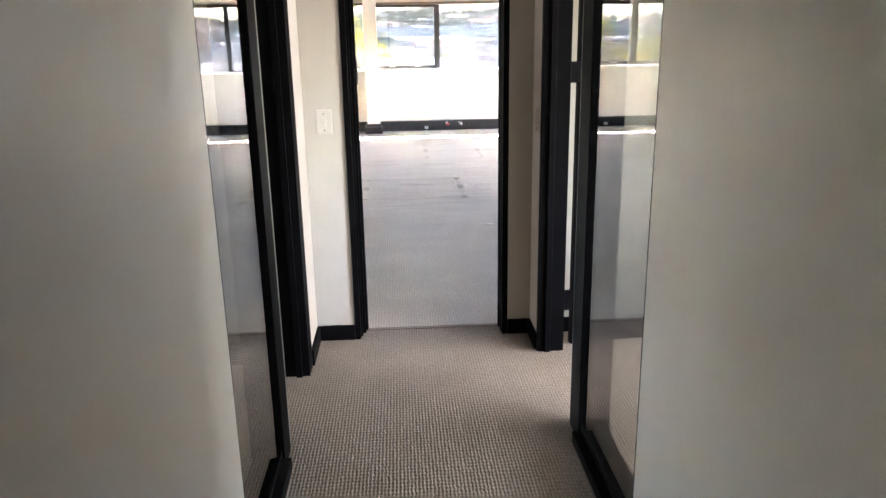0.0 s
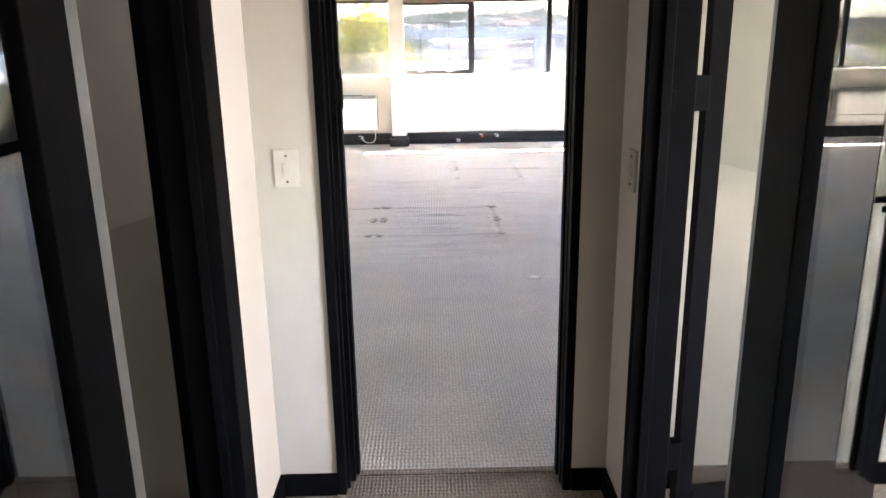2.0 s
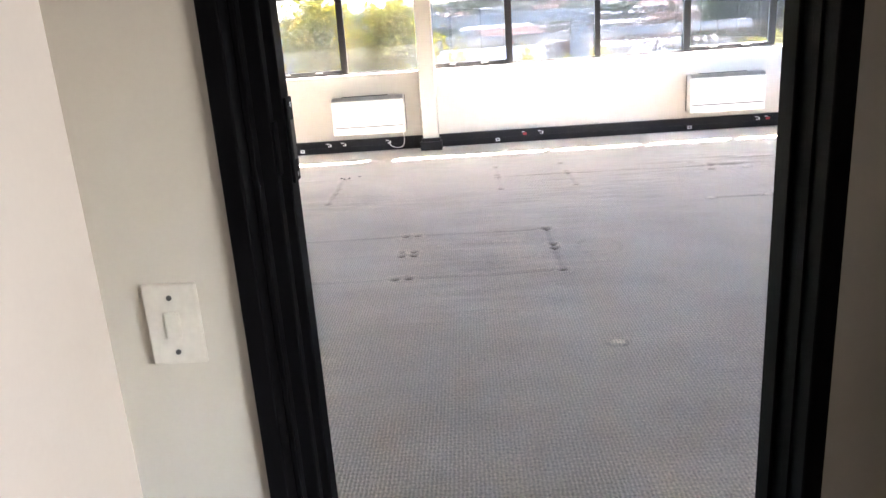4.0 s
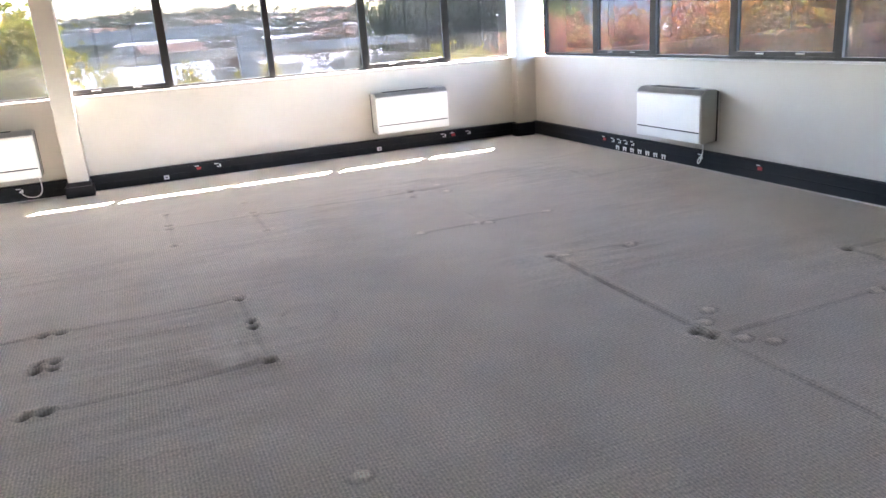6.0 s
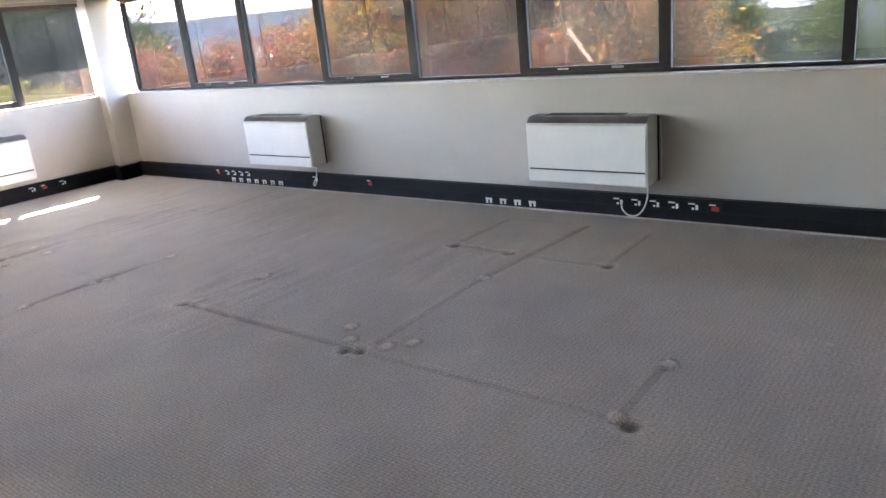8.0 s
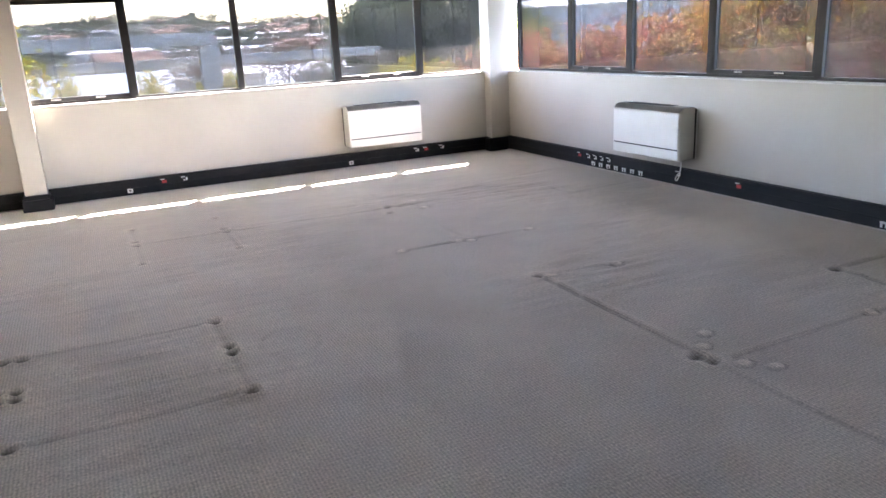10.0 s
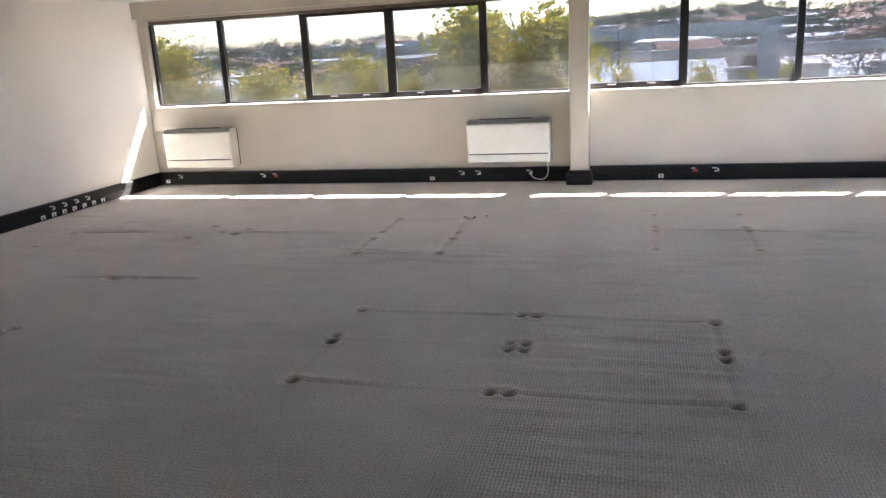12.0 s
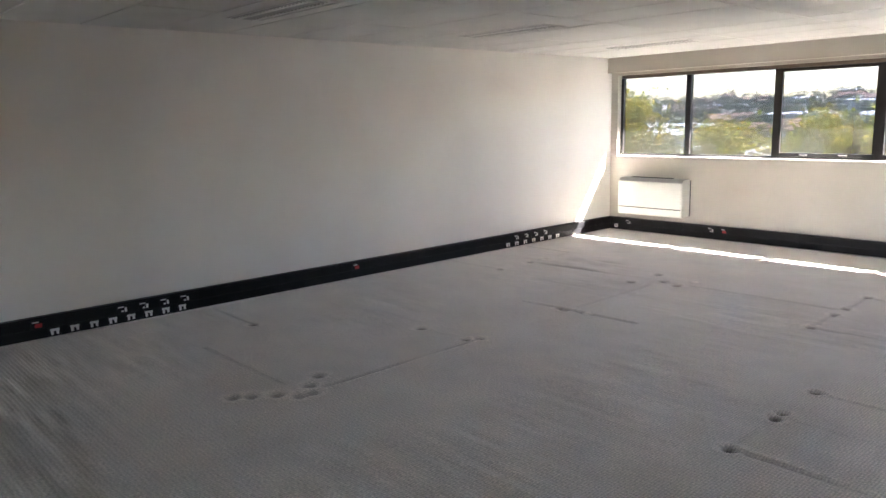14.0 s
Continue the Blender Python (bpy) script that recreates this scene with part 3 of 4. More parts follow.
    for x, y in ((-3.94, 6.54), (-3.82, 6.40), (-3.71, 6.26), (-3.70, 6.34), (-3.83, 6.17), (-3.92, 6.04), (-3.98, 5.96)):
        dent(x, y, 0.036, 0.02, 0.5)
    for x, y in ((2.90, 6.75), (2.77, 6.63), (2.79, 6.38), (2.89, 6.28), (2.69, 5.045), (3.22, 5.03), (3.29, 7.97), (2.77, 8.00), (3.86, 6.48), (2.16, 9.155), (2.66, 9.15), (2.74, 9.11), (3.31, 9.14),
                 (2.95, 10.73), (2.93, 10.42), (0.75, 6.18), (-3.54, 10.67), (-3.60, 8.99)):
        disc(x, y)
    ring = np.hypot((gx[None, :] - 0.95) / 0.16, (gy[:, None] - 7.87) / 0.20)
    z -= 0.004 * np.exp(-(((ring - 1) / 0.10) ** 2))
    wear_shade -= 0.10 * np.exp(-(((ring - 1) / 0.10) ** 2))
    nx, ny = len(gx), len(gy)
    co = np.zeros((ny, nx, 3))
    co[:, :, 0], co[:, :, 1], co[:, :, 2] = gx[None, :], gy[:, None], z
    idx = np.arange(nx * ny).reshape(ny, nx)
    quads = np.stack([idx[:-1, :-1], idx[:-1, 1:], idx[1:, 1:], idx[1:, :-1]], axis=-1).reshape(-1)
    me = bpy.data.meshes.new("floor")
    nf = len(quads) // 4
    me.vertices.add(nx * ny)
    me.vertices.foreach_set("co", co.reshape(-1))
    me.loops.add(nf * 4)
    me.loops.foreach_set("vertex_index", quads)
    me.polygons.add(nf)
    me.polygons.foreach_set("loop_start", np.arange(nf) * 4)
    me.polygons.foreach_set("loop_total", np.full(nf, 4))
    me.polygons.foreach_set("use_smooth", np.ones(nf, dtype=bool))
    me.update(calc_edges=True)
    # carries mottling and crushed pile together with the painted shade
    worn = me.attributes.new("wear_shade", "FLOAT", "POINT")
    worn.data.foreach_set("value", np.clip(wear_shade, -0.9, 0.5).reshape(-1).astype(np.float32))
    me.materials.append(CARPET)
    return tagged(new("floor", me), "pale grey ribbed carpet with dents from removed desks", "carpet", kind="structure")


worn_carpet()
structure("floor_slab", DARKWALL, "floor slab under the carpet", "floor", (XL, XR, YN + TS - 0.02, YF, -0.3, -0.04))
structure("floor_joint", HALLCARPET, "carpet joint strip in the doorway", "threshold", (DL, DR, YN + TS - 0.04, YN + TS - 0.005, -0.01, 0.004), bevel=0.002)

# ---- wall-mounted fan coil units ----


def fan_coil(name, label):
    """Built with its back at y = 0, its front towards -y, its middle at x = 0."""
    o = empty(name, label, "air conditioner", group="wall-mounted air conditioners")
    w, h, dp = 0.5, 0.51, 0.20
    bm = bmesh.new()
    vs = []
    for x in (-w, w):
        for y, z in ((0, 0.02), (-dp + 0.012, 0.0), (-dp, 0.012), (-dp, h - 0.045), (-dp + 0.055, h), (0, h)):
            vs.append(bm.verts.new((x, y, z)))
    n = 6
    bm.faces.new(vs[:n])
    bm.faces.new(vs[n:][::-1])
    for i in range(n):
        j = (i + 1) % n
        bm.faces.new((vs[i], vs[j], vs[n + j], vs[n + i]))
    bmesh.ops.recalc_face_normals(bm, faces=bm.faces)
    bmesh.ops.bevel(bm, geom=list(bm.edges), offset=0.006, segments=2, affect="EDGES")
    body = part("casing", bm, WHITEMETAL, o)
    boxes("front_panel", WHITEMETAL, o, (-w + 0.012, w - 0.012, -dp - 0.006, -dp + 0.01, 0.115, h - 0.055), bevel=0.003)
    boxes("lower_panel", WHITEMETAL, o, (-w + 0.012, w - 0.012, -dp - 0.006, -dp + 0.01, 0.012, 0.103), bevel=0.003)
    # dark strip painted for the shade between the two panels
    boxes("gap_shade", SLOT, o, (-w + 0.02, w - 0.02, -dp - 0.002, -dp + 0.004, 0.103, 0.115), label="dark strip painted as the shadowed panel gap")
    boxes("badge", SLOT, o, (w - 0.20, w - 0.15, -dp - 0.009, -dp - 0.003, 0.105, 0.114), label="small dark badge")
    top = part("top_grille", box(bmesh.new(), -w + 0.01, w - 0.01, -dp + 0.062, -0.02, h - 0.002, h + 0.006, bevel=0.002), GRILLE, o, "grey plastic top grille")
    bm = bmesh.new()
    for k in range(9):
        y = -dp + 0.074 + k * 0.0125
        box(bm, -w + 0.14, w - 0.22, y, y + 0.005, h + 0.0065, h + 0.011)
    part("louvres", bm, SLOT, top, "dark louvre bars")
    # front lip slopes back under the grille
    bm = bmesh.new()
    lip = [bm.verts.new(v) for v in ((-w + 0.008, -dp - 0.001, h - 0.040), (w - 0.008, -dp - 0.001, h - 0.040), (w - 0.008, -dp + 0.052, h + 0.004), (-w + 0.008, -dp + 0.052, h + 0.004))]
    f = bm.faces.new(lip)
    bmesh.ops.solidify(bm, geom=[f], thickness=0.004)
    part("top_lip", bm, GRILLE, o, "grey sloping top edge")
    # dark plate drawn in place of the shade behind the casing
    boxes("rear_gap_shade", SLOT, o, (-w - 0.008, w + 0.008, -0.012, 0.0, 0.015, h - 0.01), label="dark plate painted as the shaded gap behind the casing")
    return o


ac = fan_coil("fan_coil", "ivory wall-mounted fan coil unit with grey top grille")
AC_Z = 0.265
ac.matrix_world = pose(3.585, YF, AC_Z)
copy_thing(ac, pose(-1.315, YF, AC_Z))
copy_thing(ac, pose(-5.51, YF, AC_Z))
copy_thing(ac, pose(XR, 9.985, AC_Z + 0.015, 0, 0, -90))
copy_thing(ac, pose(XR, 6.455, AC_Z + 0.015, 0, 0, -90))


def cable(name, pts, label):
    tagged(tube(name, pts, 0.006, PLASTIC), label, "cable", group="unit cables")


cable("power_cable", [(-0.86, 13.04, 0.27), (-0.84, 13.03, 0.18), (-0.85, 13.02, 0.07), (-0.93, 13.02, 0.045), (-1.02, 13.02, 0.06), (-1.06, 13.04, 0.10), (-1.07, 13.08, 0.13)], "white cable looping from unit to trunking")
cable("power_cable", [(5.33, 5.99, 0.28), (5.32, 5.98, 0.20), (5.31, 6.02, 0.07), (5.31, 6.10, 0.035), (5.32, 6.17, 0.05), (5.33, 6.21, 0.10), (5.38, 6.215, 0.135)], "white cable looping from unit to trunking")
cable("power_cable", [(5.33, 9.53, 0.28), (5.32, 9.52, 0.20), (5.31, 9.54, 0.09), (5.31, 9.58, 0.065), (5.33, 9.61, 0.10), (5.38, 9.61, 0.14)], "white cable looping from unit to trunking")
cable("wall_cable", [(5.446, 5.93, 0.76), (5.446, 5.93, 0.6), (5.446, 5.925, 0.4), (5.446, 5.93, 0.30)], "thin cable beside the wall unit")
cable("wall_cable", [(5.446, 9.46, 0.76), (5.446, 9.455, 0.6), (5.446, 9.46, 0.4), (5.446, 9.46, 0.30)], "thin cable beside the wall unit")

# ---- sockets on the trunking ----


def outlet(name, kind):
    """A module on the trunking, its back at y = 0, facing -y."""
    label = {"power": "white and black power outlet on the trunking", "data": "white data outlet on the trunking", "red": "red switched outlet with a white bar", "single": "small white single outlet"}[kind]
    o = empty(name, label, "socket", group="outlets along the trunking")
    boxes("plate", TRUNK, o, (-0.046, 0.046, -0.008, 0.0, -0.032, 0.032), bevel=0.002)
    if kind == "power":
        boxes("bar", PLASTIC, o, (-0.036, 0.012, -0.011, -0.007, 0.014, 0.024))
        boxes("face", PLASTIC, o, (0.018, 0.036, -0.011, -0.007, -0.024, 0.012))
        boxes("face", PLASTIC, o, (-0.010, 0.008, -0.011, -0.007, -0.024, -0.010))
    elif kind == "data":
        boxes("bar", PLASTIC, o, (-0.034, 0.034, -0.011, -0.007, 0.006, 0.024))
        boxes("face", PLASTIC, o, (-0.030, -0.010, -0.011, -0.007, -0.024, 0.006))
        boxes("face", PLASTIC, o, (0.010, 0.030, -0.011, -0.007, -0.022, 0.006))
    elif kind == "single":
        boxes("face", PLASTIC, o, (-0.030, 0.030, -0.012, -0.007, -0.022, 0.024), bevel=0.002)
        boxes("slot", SLOT, o, (-0.012, 0.012, -0.013, -0.011, -0.006, 0.010))
    else:
        boxes("bar", PLASTIC, o, (-0.036, 0.012, -0.011, -0.007, 0.016, 0.024))
        boxes("face", RED, o, (-0.018, 0.034, -0.012, -0.007, -0.024, 0.008), bevel=0.002, label="red socket face")
    return o


FIRST = {}


def put_outlet(kind, m):
    if kind in FIRST:
        return copy_thing(FIRST[kind], m)
    FIRST[kind] = outlet("outlet", kind)
    FIRST[kind].matrix_world = m
    return FIRST[kind]


LOW, HIGH, FACE = 0.054, 0.132, 0.064
for x in (-2.31, 0.46, 3.12, -6.12):
    put_outlet("single", pose(x, YF - FACE, LOW + 0.01))
for x, kind in ((-1.93, "power"), (-1.72, "power"), (-1.08, "power"), (0.83, "red"), (1.06, "power"), (4.04, "power"), (4.18, "red"), (4.41, "power"), (-4.66, "power"), (-4.48, "red"), (-5.92, "power")):
    put_outlet(kind, pose(x, YF - FACE, HIGH))
for k in range(8):
    put_outlet("data", pose(XL + FACE, 5.56 + k * 0.149, LOW, 0, 0, 90))
for k in range(4):
    put_outlet("power", pose(XL + FACE, 6.09 + k * 0.18, HIGH, 0, 0, 90))
    put_outlet("power", pose(XL + FACE, 11.02 + k * 0.19, HIGH, 0, 0, 90))
    put_outlet("data", pose(XR - FACE, 7.45 - k * 0.145, LOW, 0, 0, -90))
    put_outlet("power", pose(XR - FACE, 11.10 - k * 0.125, HIGH, 0, 0, -90))
for k in range(7):
    put_outlet("data", pose(XL + FACE, 10.86 + k * 0.165, LOW, 0, 0, 90))
    put_outlet("data", pose(XR - FACE, 11.0 - k * 0.137, LOW, 0, 0, -90))
for k in range(5):
    put_outlet("power", pose(XR - FACE, 6.25 - k * 0.145, HIGH, 0, 0, -90))
for y in (5.44, 8.50):
    put_outlet("red", pose(XL + FACE, y, HIGH, 0, 0, 90))
for y in (5.52, 8.85, 11.27):
    put_outlet("red", pose(XR - FACE, y, HIGH, 0, 0, -90))
put_outlet("power", pose(XR - FACE, 9.62, HIGH, 0, 0, -90))

# ---- ceiling lights ----


def ceiling_light(name):
    """Recessed louvred fitting, two tubes, unlit; its middle at the origin, its lower face at z = 0."""
    o = empty(name, "unlit recessed fluorescent fitting with aluminium louvres", "ceiling light", group="ceiling lights")
    w, dp = 0.55, 0.145
    for y in (-dp, dp - 0.012):
        boxes("frame", PLASTIC, o, (-w, w, y, y + 0.012, -0.006, 0.002), bevel=0.002)
    for x in (-w, w - 0.012):
        boxes("frame", PLASTIC, o, (x, x + 0.012, -dp + 0.012, dp - 0.012, -0.006, 0.002), bevel=0.002)
    boxes("housing", GRILLE, o, (-w + 0.012, w - 0.012, -dp + 0.012, dp - 0.012, -0.002, 0.0))
    for y in (-0.07, 0.07):
        bm = bmesh.new()
        for k in range(22):
            x = -w + 0.03 + k * 0.0494
            box(bm, x, x + 0.03, y - 0.022, y + 0.022, -0.010, -0.0025)
        # white plastic puts the metal blades' reflected window light into their colour
        part("louvre", bm, PLASTIC, o, "louvre blades, whitened as reflected daylight")
    return o


cl = ceiling_light("ceiling_light")
cl.matrix_world = pose(-4.77, 6.90, ZC - 0.004)
for x in (-4.77, -1.17, 2.43):
    for y in (6.90, 9.33, 11.78, 4.5):
        if (x, y) != (-4.77, 6.90):
            copy_thing(cl, pose(x, y, ZC - 0.004))

# ---- small debris on the carpet ----


def crumb(name, x, y, size, mat, label):
    bm = bmesh.new()
    bmesh.ops.create_icosphere(bm, subdivisions=1, radius=size)
    for v in bm.verts:
        v.co *= random.uniform(0.6, 1.3)
        v.co.z *= 0.45
    ob = part(name, bm, mat)
    ob.location = (x, y, size * 0.4)
    tagged(ob, label, "debris")


for x, y in ((3.48, 4.59), (3.70, 4.45), (4.02, 4.41)):
    crumb("paper_scrap", x, y, 0.018, PLASTIC, "small white scrap on the carpet")
for x, y in ((-1.42, 11.10), (-1.36, 11.13), (-1.46, 11.15), (-1.25, 11.2)):
    crumb("dirt_crumb", x, y, 0.016, SLOT, "dark crumb on the carpet")

# ---- outside: ground and hills ----
GROUND = surface("valley_ground", (0.07, 0.085, 0.05), (0.20, 0.17, 0.13), 0.03, 0.95, grain=0.15, bump_scale=0.6)


def land(x, y):
    """Height of the ground: flat by the building, then a valley and a long rise of hills."""
    d = math.hypot(x, y - 4)
    az = math.degrees(math.atan2(x, y - 4))
    crest = 0.9 + 1.05 * math.exp(-((az - 3) / 13.0) ** 2) + 0.12 * math.sin(az * 0.9) + 0.07 * math.sin(az * 2.3 + 1)
    top = 1.6 + 900 * math.tan(radians(crest))
    if d < 140:
        return -6.0
    s = min((d - 140) / 760.0, 1.0)
    if d > 900:
        return top - (d - 900) * 0.012
    return -6.0 + (top + 6.0) * s ** 1.25 + 1.2 * math.sin(d * 0.03 + az * 0.2) * s


bm = bmesh.new()
radii = [0.0, 15, 30, 60, 100, 140, 170, 200, 240, 290, 350, 420, 500, 590, 690, 800, 900, 1000, 1300, 2000, 4000]
turns = [i * 4.0 for i in range(90)]
rings = []
for r in radii:
    ring = []
    for a in turns:
        x, y = r * math.sin(radians(a)), 4 + r * math.cos(radians(a))
        ring.append(bm.verts.new((x, y, land(x, y))))
    rings.append(ring)
for i in range(len(radii) - 1):
    for k in range(len(turns)):
        n = (k + 1) % len(turns)
        if i == 0:
            if k % 1 == 0:
                bm.faces.new((rings[0][k], rings[1][n], rings[1][k]))
        else:
            bm.faces.new((rings[i][k], rings[i][n], rings[i + 1][n], rings[i + 1][k]))
bmesh.ops.remove_doubles(bm, verts=rings[0], dist=0.001)
for f in bm.faces:
    f.smooth = True
tagged(part("ground", bm, GROUND), "dry grass and earth running up to distant hills", "ground", kind="structure")
structure("road", surface("asphalt", (0.05, 0.05, 0.052), (0.07, 0.07, 0.07), 0.4, 0.9, grain=0.1), "grey asphalt yard below the windows", "road", (-40, 60, 24, 38, -5.99, -5.95), (20, 60, -20, 23.9, -5.99, -5.95))
structure("facade_below", WALL, "storey of the building below the floor", "wall", (XL - 0.2, XR + 0.3, YB - 0.2, YF + 0.3, -6.0, -0.41))

# ---- leaves ----


def leaf_material(name, cols):
    m = bpy.data.materials.new(name)
    m.use_nodes = True
    nt = m.node_tree
    nt.nodes.remove(nt.nodes["Principled BSDF"])
    geo = nt.nodes.new("ShaderNodeNewGeometry")
    ramp = nt.nodes.new("ShaderNodeValToRGB")
    ramp.color_ramp.interpolation = "LINEAR"
    while len(ramp.color_ramp.elements) < len(cols):
        ramp.color_ramp.elements.new(0.5)
    for k, c in enumerate(cols):
        ramp.color_ramp.elements[k].position = k / (len(cols) - 1)
        ramp.color_ramp.elements[k].color = rgb(c)
    nt.links.new(geo.outputs["Random Per Island"], ramp.inputs["Fac"])
    df, tl = nt.nodes.new("ShaderNodeBsdfDiffuse"), nt.nodes.new("ShaderNodeBsdfTranslucent")
    mix = nt.nodes.new("ShaderNodeMixShader")
    mix.inputs["Fac"].default_value = 0.5
    for s, k in ((df, 1), (tl, 2)):
        nt.links.new(ramp.outputs["Color"], s.inputs["Color"])
        nt.links.new(s.outputs["BSDF"], mix.inputs[k])
    nt.links.new(mix.outputs["Shader"], nt.nodes["Material Output"].inputs["Surface"])
    return m


YELLOW = leaf_material("yellow_green_leaves", [(0.24, 0.29, 0.04), (0.42, 0.43, 0.05), (0.64, 0.52, 0.06), (0.66, 0.42, 0.07), (0.32, 0.36, 0.05)])
ORANGE = leaf_material("orange_leaves", [(0.58, 0.20, 0.08), (0.70, 0.34, 0.09), (0.64, 0.46, 0.11), (0.36, 0.37, 0.09), (0.66, 0.27, 0.11), (0.48, 0.44, 0.11)])
REDL = leaf_material("red_leaves", [(0.54, 0.15, 0.11), (0.62, 0.27, 0.16), (0.44, 0.14, 0.10), (0.60, 0.38, 0.15), (0.42, 0.37, 0.12)])
GREEN = leaf_material("green_leaves", [(0.10, 0.15, 0.05), (0.18, 0.24, 0.08), (0.28, 0.32, 0.11), (0.14, 0.18, 0.06)])
DUSKY = leaf_material("dark_green_leaves", [(0.07, 0.095, 0.055), (0.12, 0.15, 0.08), (0.18, 0.19, 0.11)])
BARE = leaf_material("russet_twigs", [(0.16, 0.10, 0.08), (0.22, 0.14, 0.11), (0.13, 0.09, 0.07)])
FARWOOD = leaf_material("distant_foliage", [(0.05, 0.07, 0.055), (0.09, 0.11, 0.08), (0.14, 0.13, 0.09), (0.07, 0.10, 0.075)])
BARK = surface("grey_bark", (0.10, 0.085, 0.07), (0.18, 0.155, 0.13), 4.0, 0.9, 0.01, 25, grain=0.15)


def leaf_cloud(name, spots, size, rng):
    """Many small bent leaves, two triangles each, round the given spots (centre, spread)."""
    n = len(spots)
    c = np.array([s[0] for s in spots])
    sp = np.array([s[1] for s in spots])[:, None]
    c = c + rng.normal(0, 1, (n, 3)) * sp
    a = rng.normal(0, 1, (n, 3))
    a /= np.linalg.norm(a, axis=1)[:, None]
    b = np.cross(a, rng.normal(0, 1, (n, 3)))
    b /= np.linalg.norm(b, axis=1)[:, None]
    s = size * rng.uniform(0.6, 1.3, (n, 1))
    v = np.stack([c - a * s, c + b * s * 0.55, c + a * s, c - b * s * 0.55], axis=1).reshape(-1, 3)
    f = np.arange(n * 4).reshape(n, 4)
    me = bpy.data.meshes.new(name)
    me.from_pydata(v.tolist(), [], f.tolist())
    return me


def limb(bm, p, q, r0, r1, seg=7):
    p, q = Vector(p), Vector(q)
    d = q - p
    m = Matrix.Translation((p + q) / 2) @ d.to_track_quat("Z", "Y").to_matrix().to_4x4()
    bmesh.ops.create_cone(bm, cap_ends=True, segments=seg, radius1=r0, radius2=r1, depth=d.length, matrix=m)


def tree(name, label, height, radius, leaves, leaf_size, material, seed, start=0.3, cone=0.7, gap=0.0):
    """A tapered trunk with limbs; leaves gathered in tufts along the limbs. Base at the origin."""
    rng = np.random.default_rng(seed)
    o = empty(name, label, "tree", group="trees outside the windows")
    bm = bmesh.new()
    bend = rng.normal(0, 0.02 * height, (5, 2))
    bend[0] = 0
    pts = [Vector((bend[i][0], bend[i][1], height * 0.95 * i / 4)) for i in range(5)]
    r0 = 0.02 * height
    for i in range(4):
        limb(bm, pts[i], pts[i + 1], r0 * (1 - i * 0.22), r0 * (1 - (i + 1) * 0.22) + 0.008)
    tufts = []
    limbs = 26
    for k in range(limbs):
        f = start + (1 - start) * (k + rng.uniform(0, 1)) / limbs
        i = min(int(f * 4), 3)
        p = pts[i].lerp(pts[i + 1], f * 4 - i)
        g = (f - start) / (1 - start)
        reach = radius * ((1 - g) ** cone * 0.95 + 0.10) * rng.uniform(0.65, 1.15) * min(1.0, 0.55 + g * 2.5)
        a = k * 2.4 + rng.uniform(-0.5, 0.5)
        q = p + Vector((math.cos(a) * reach, math.sin(a) * reach, reach * rng.uniform(0.25, 0.8)))
        limb(bm, p, q, r0 * 0.35 * (1 - f * 0.6), 0.008, 5)
        for t in (0.45, 0.7, 0.9, 1.05):
            if rng.uniform() > gap:
                tufts.append((p.lerp(q, t) + Vector(rng.normal(0, 0.06 * radius, 3)), radius * rng.uniform(0.08, 0.19)))
    tufts.append((pts[4] + Vector((0, 0, height * 0.03)), radius * 0.1))
    part("trunk", bm, BARK, o, "grey tapered trunk with limbs")
    spots = [tufts[int(rng.integers(len(tufts)))] for _ in range(leaves)]
    me = leaf_cloud("crown", [(tuple(c), s) for c, s in spots], leaf_size, rng)
    me.materials.append(material)
    new("crown", me).parent = o
    return o


def stand(first, x, y, top, height, wide=1.0, turn=0.0):
    """Another tree like the first, with its tip at the height top above the floor; its foot is on the ground."""
    k = (top - land(x, y)) / height
    t = copy_thing(first, Matrix.Identity(4))
    t.matrix_basis = Matrix.LocRotScale((x, y, land(x, y) - 0.05), Euler((0, 0, turn)), (k * wide, k * wide, k))
    return t


# young yellow-green trees below the long window
y1 = tree("autumn_tree", "young tree with yellow-green autumn leaves", 8.3, 1.55, 9000, 0.075, YELLOW, 11)
y1.location = (-1.45, 18.0, -6.05)
y2 = tree("autumn_tree", "young tree with yellow-green autumn leaves", 8.4, 1.9, 10000, 0.075, YELLOW, 12)
y2.location = (-2.75, 18.3, -6.05)
for x, y, top, w in ((-5.6, 19.0, 1.55, 0.9), (-4.85, 19.6, 1.45, 0.85), (-9.2, 22.0, 1.35, 1.5), (-10.6, 20.0, 2.1, 1.0), (-4.05, 18.6, 1.3, 0.5), (-0.1, 18.6, 1.25, 0.5), (1.25, 18.4, 1.2, 0.5), (-7.6, 23.0, 0.9, 1.2), (-2.0, 19.0, 1.1, 0.9), (8.3, 25.0, 0.75, 1.2), (9.6, 25.5, 0.95, 1.2), (10.6, 26.0, 0.85, 1.3), (4.6, 40.0, 0.2, 1.6), (7.0, 42.0, 0.3, 1.6)):
    stand(y1 if x > -5 else y2, x, y, top, 8.3, w, x * 1.7)
# orange and red trees along the side window
o1 = tree("maple_tree", "tall tree with orange and yellow autumn leaves", 9.2, 2.5, 12000, 0.085, ORANGE, 21, cone=0.5)
o1.location = (14.6, 17.0, -6.05)
o2 = tree("maple_tree", "tree with red autumn leaves", 7.2, 2.4, 9000, 0.085, REDL, 22, cone=0.5)
o2.location = (11.2, 21.5, -6.05)
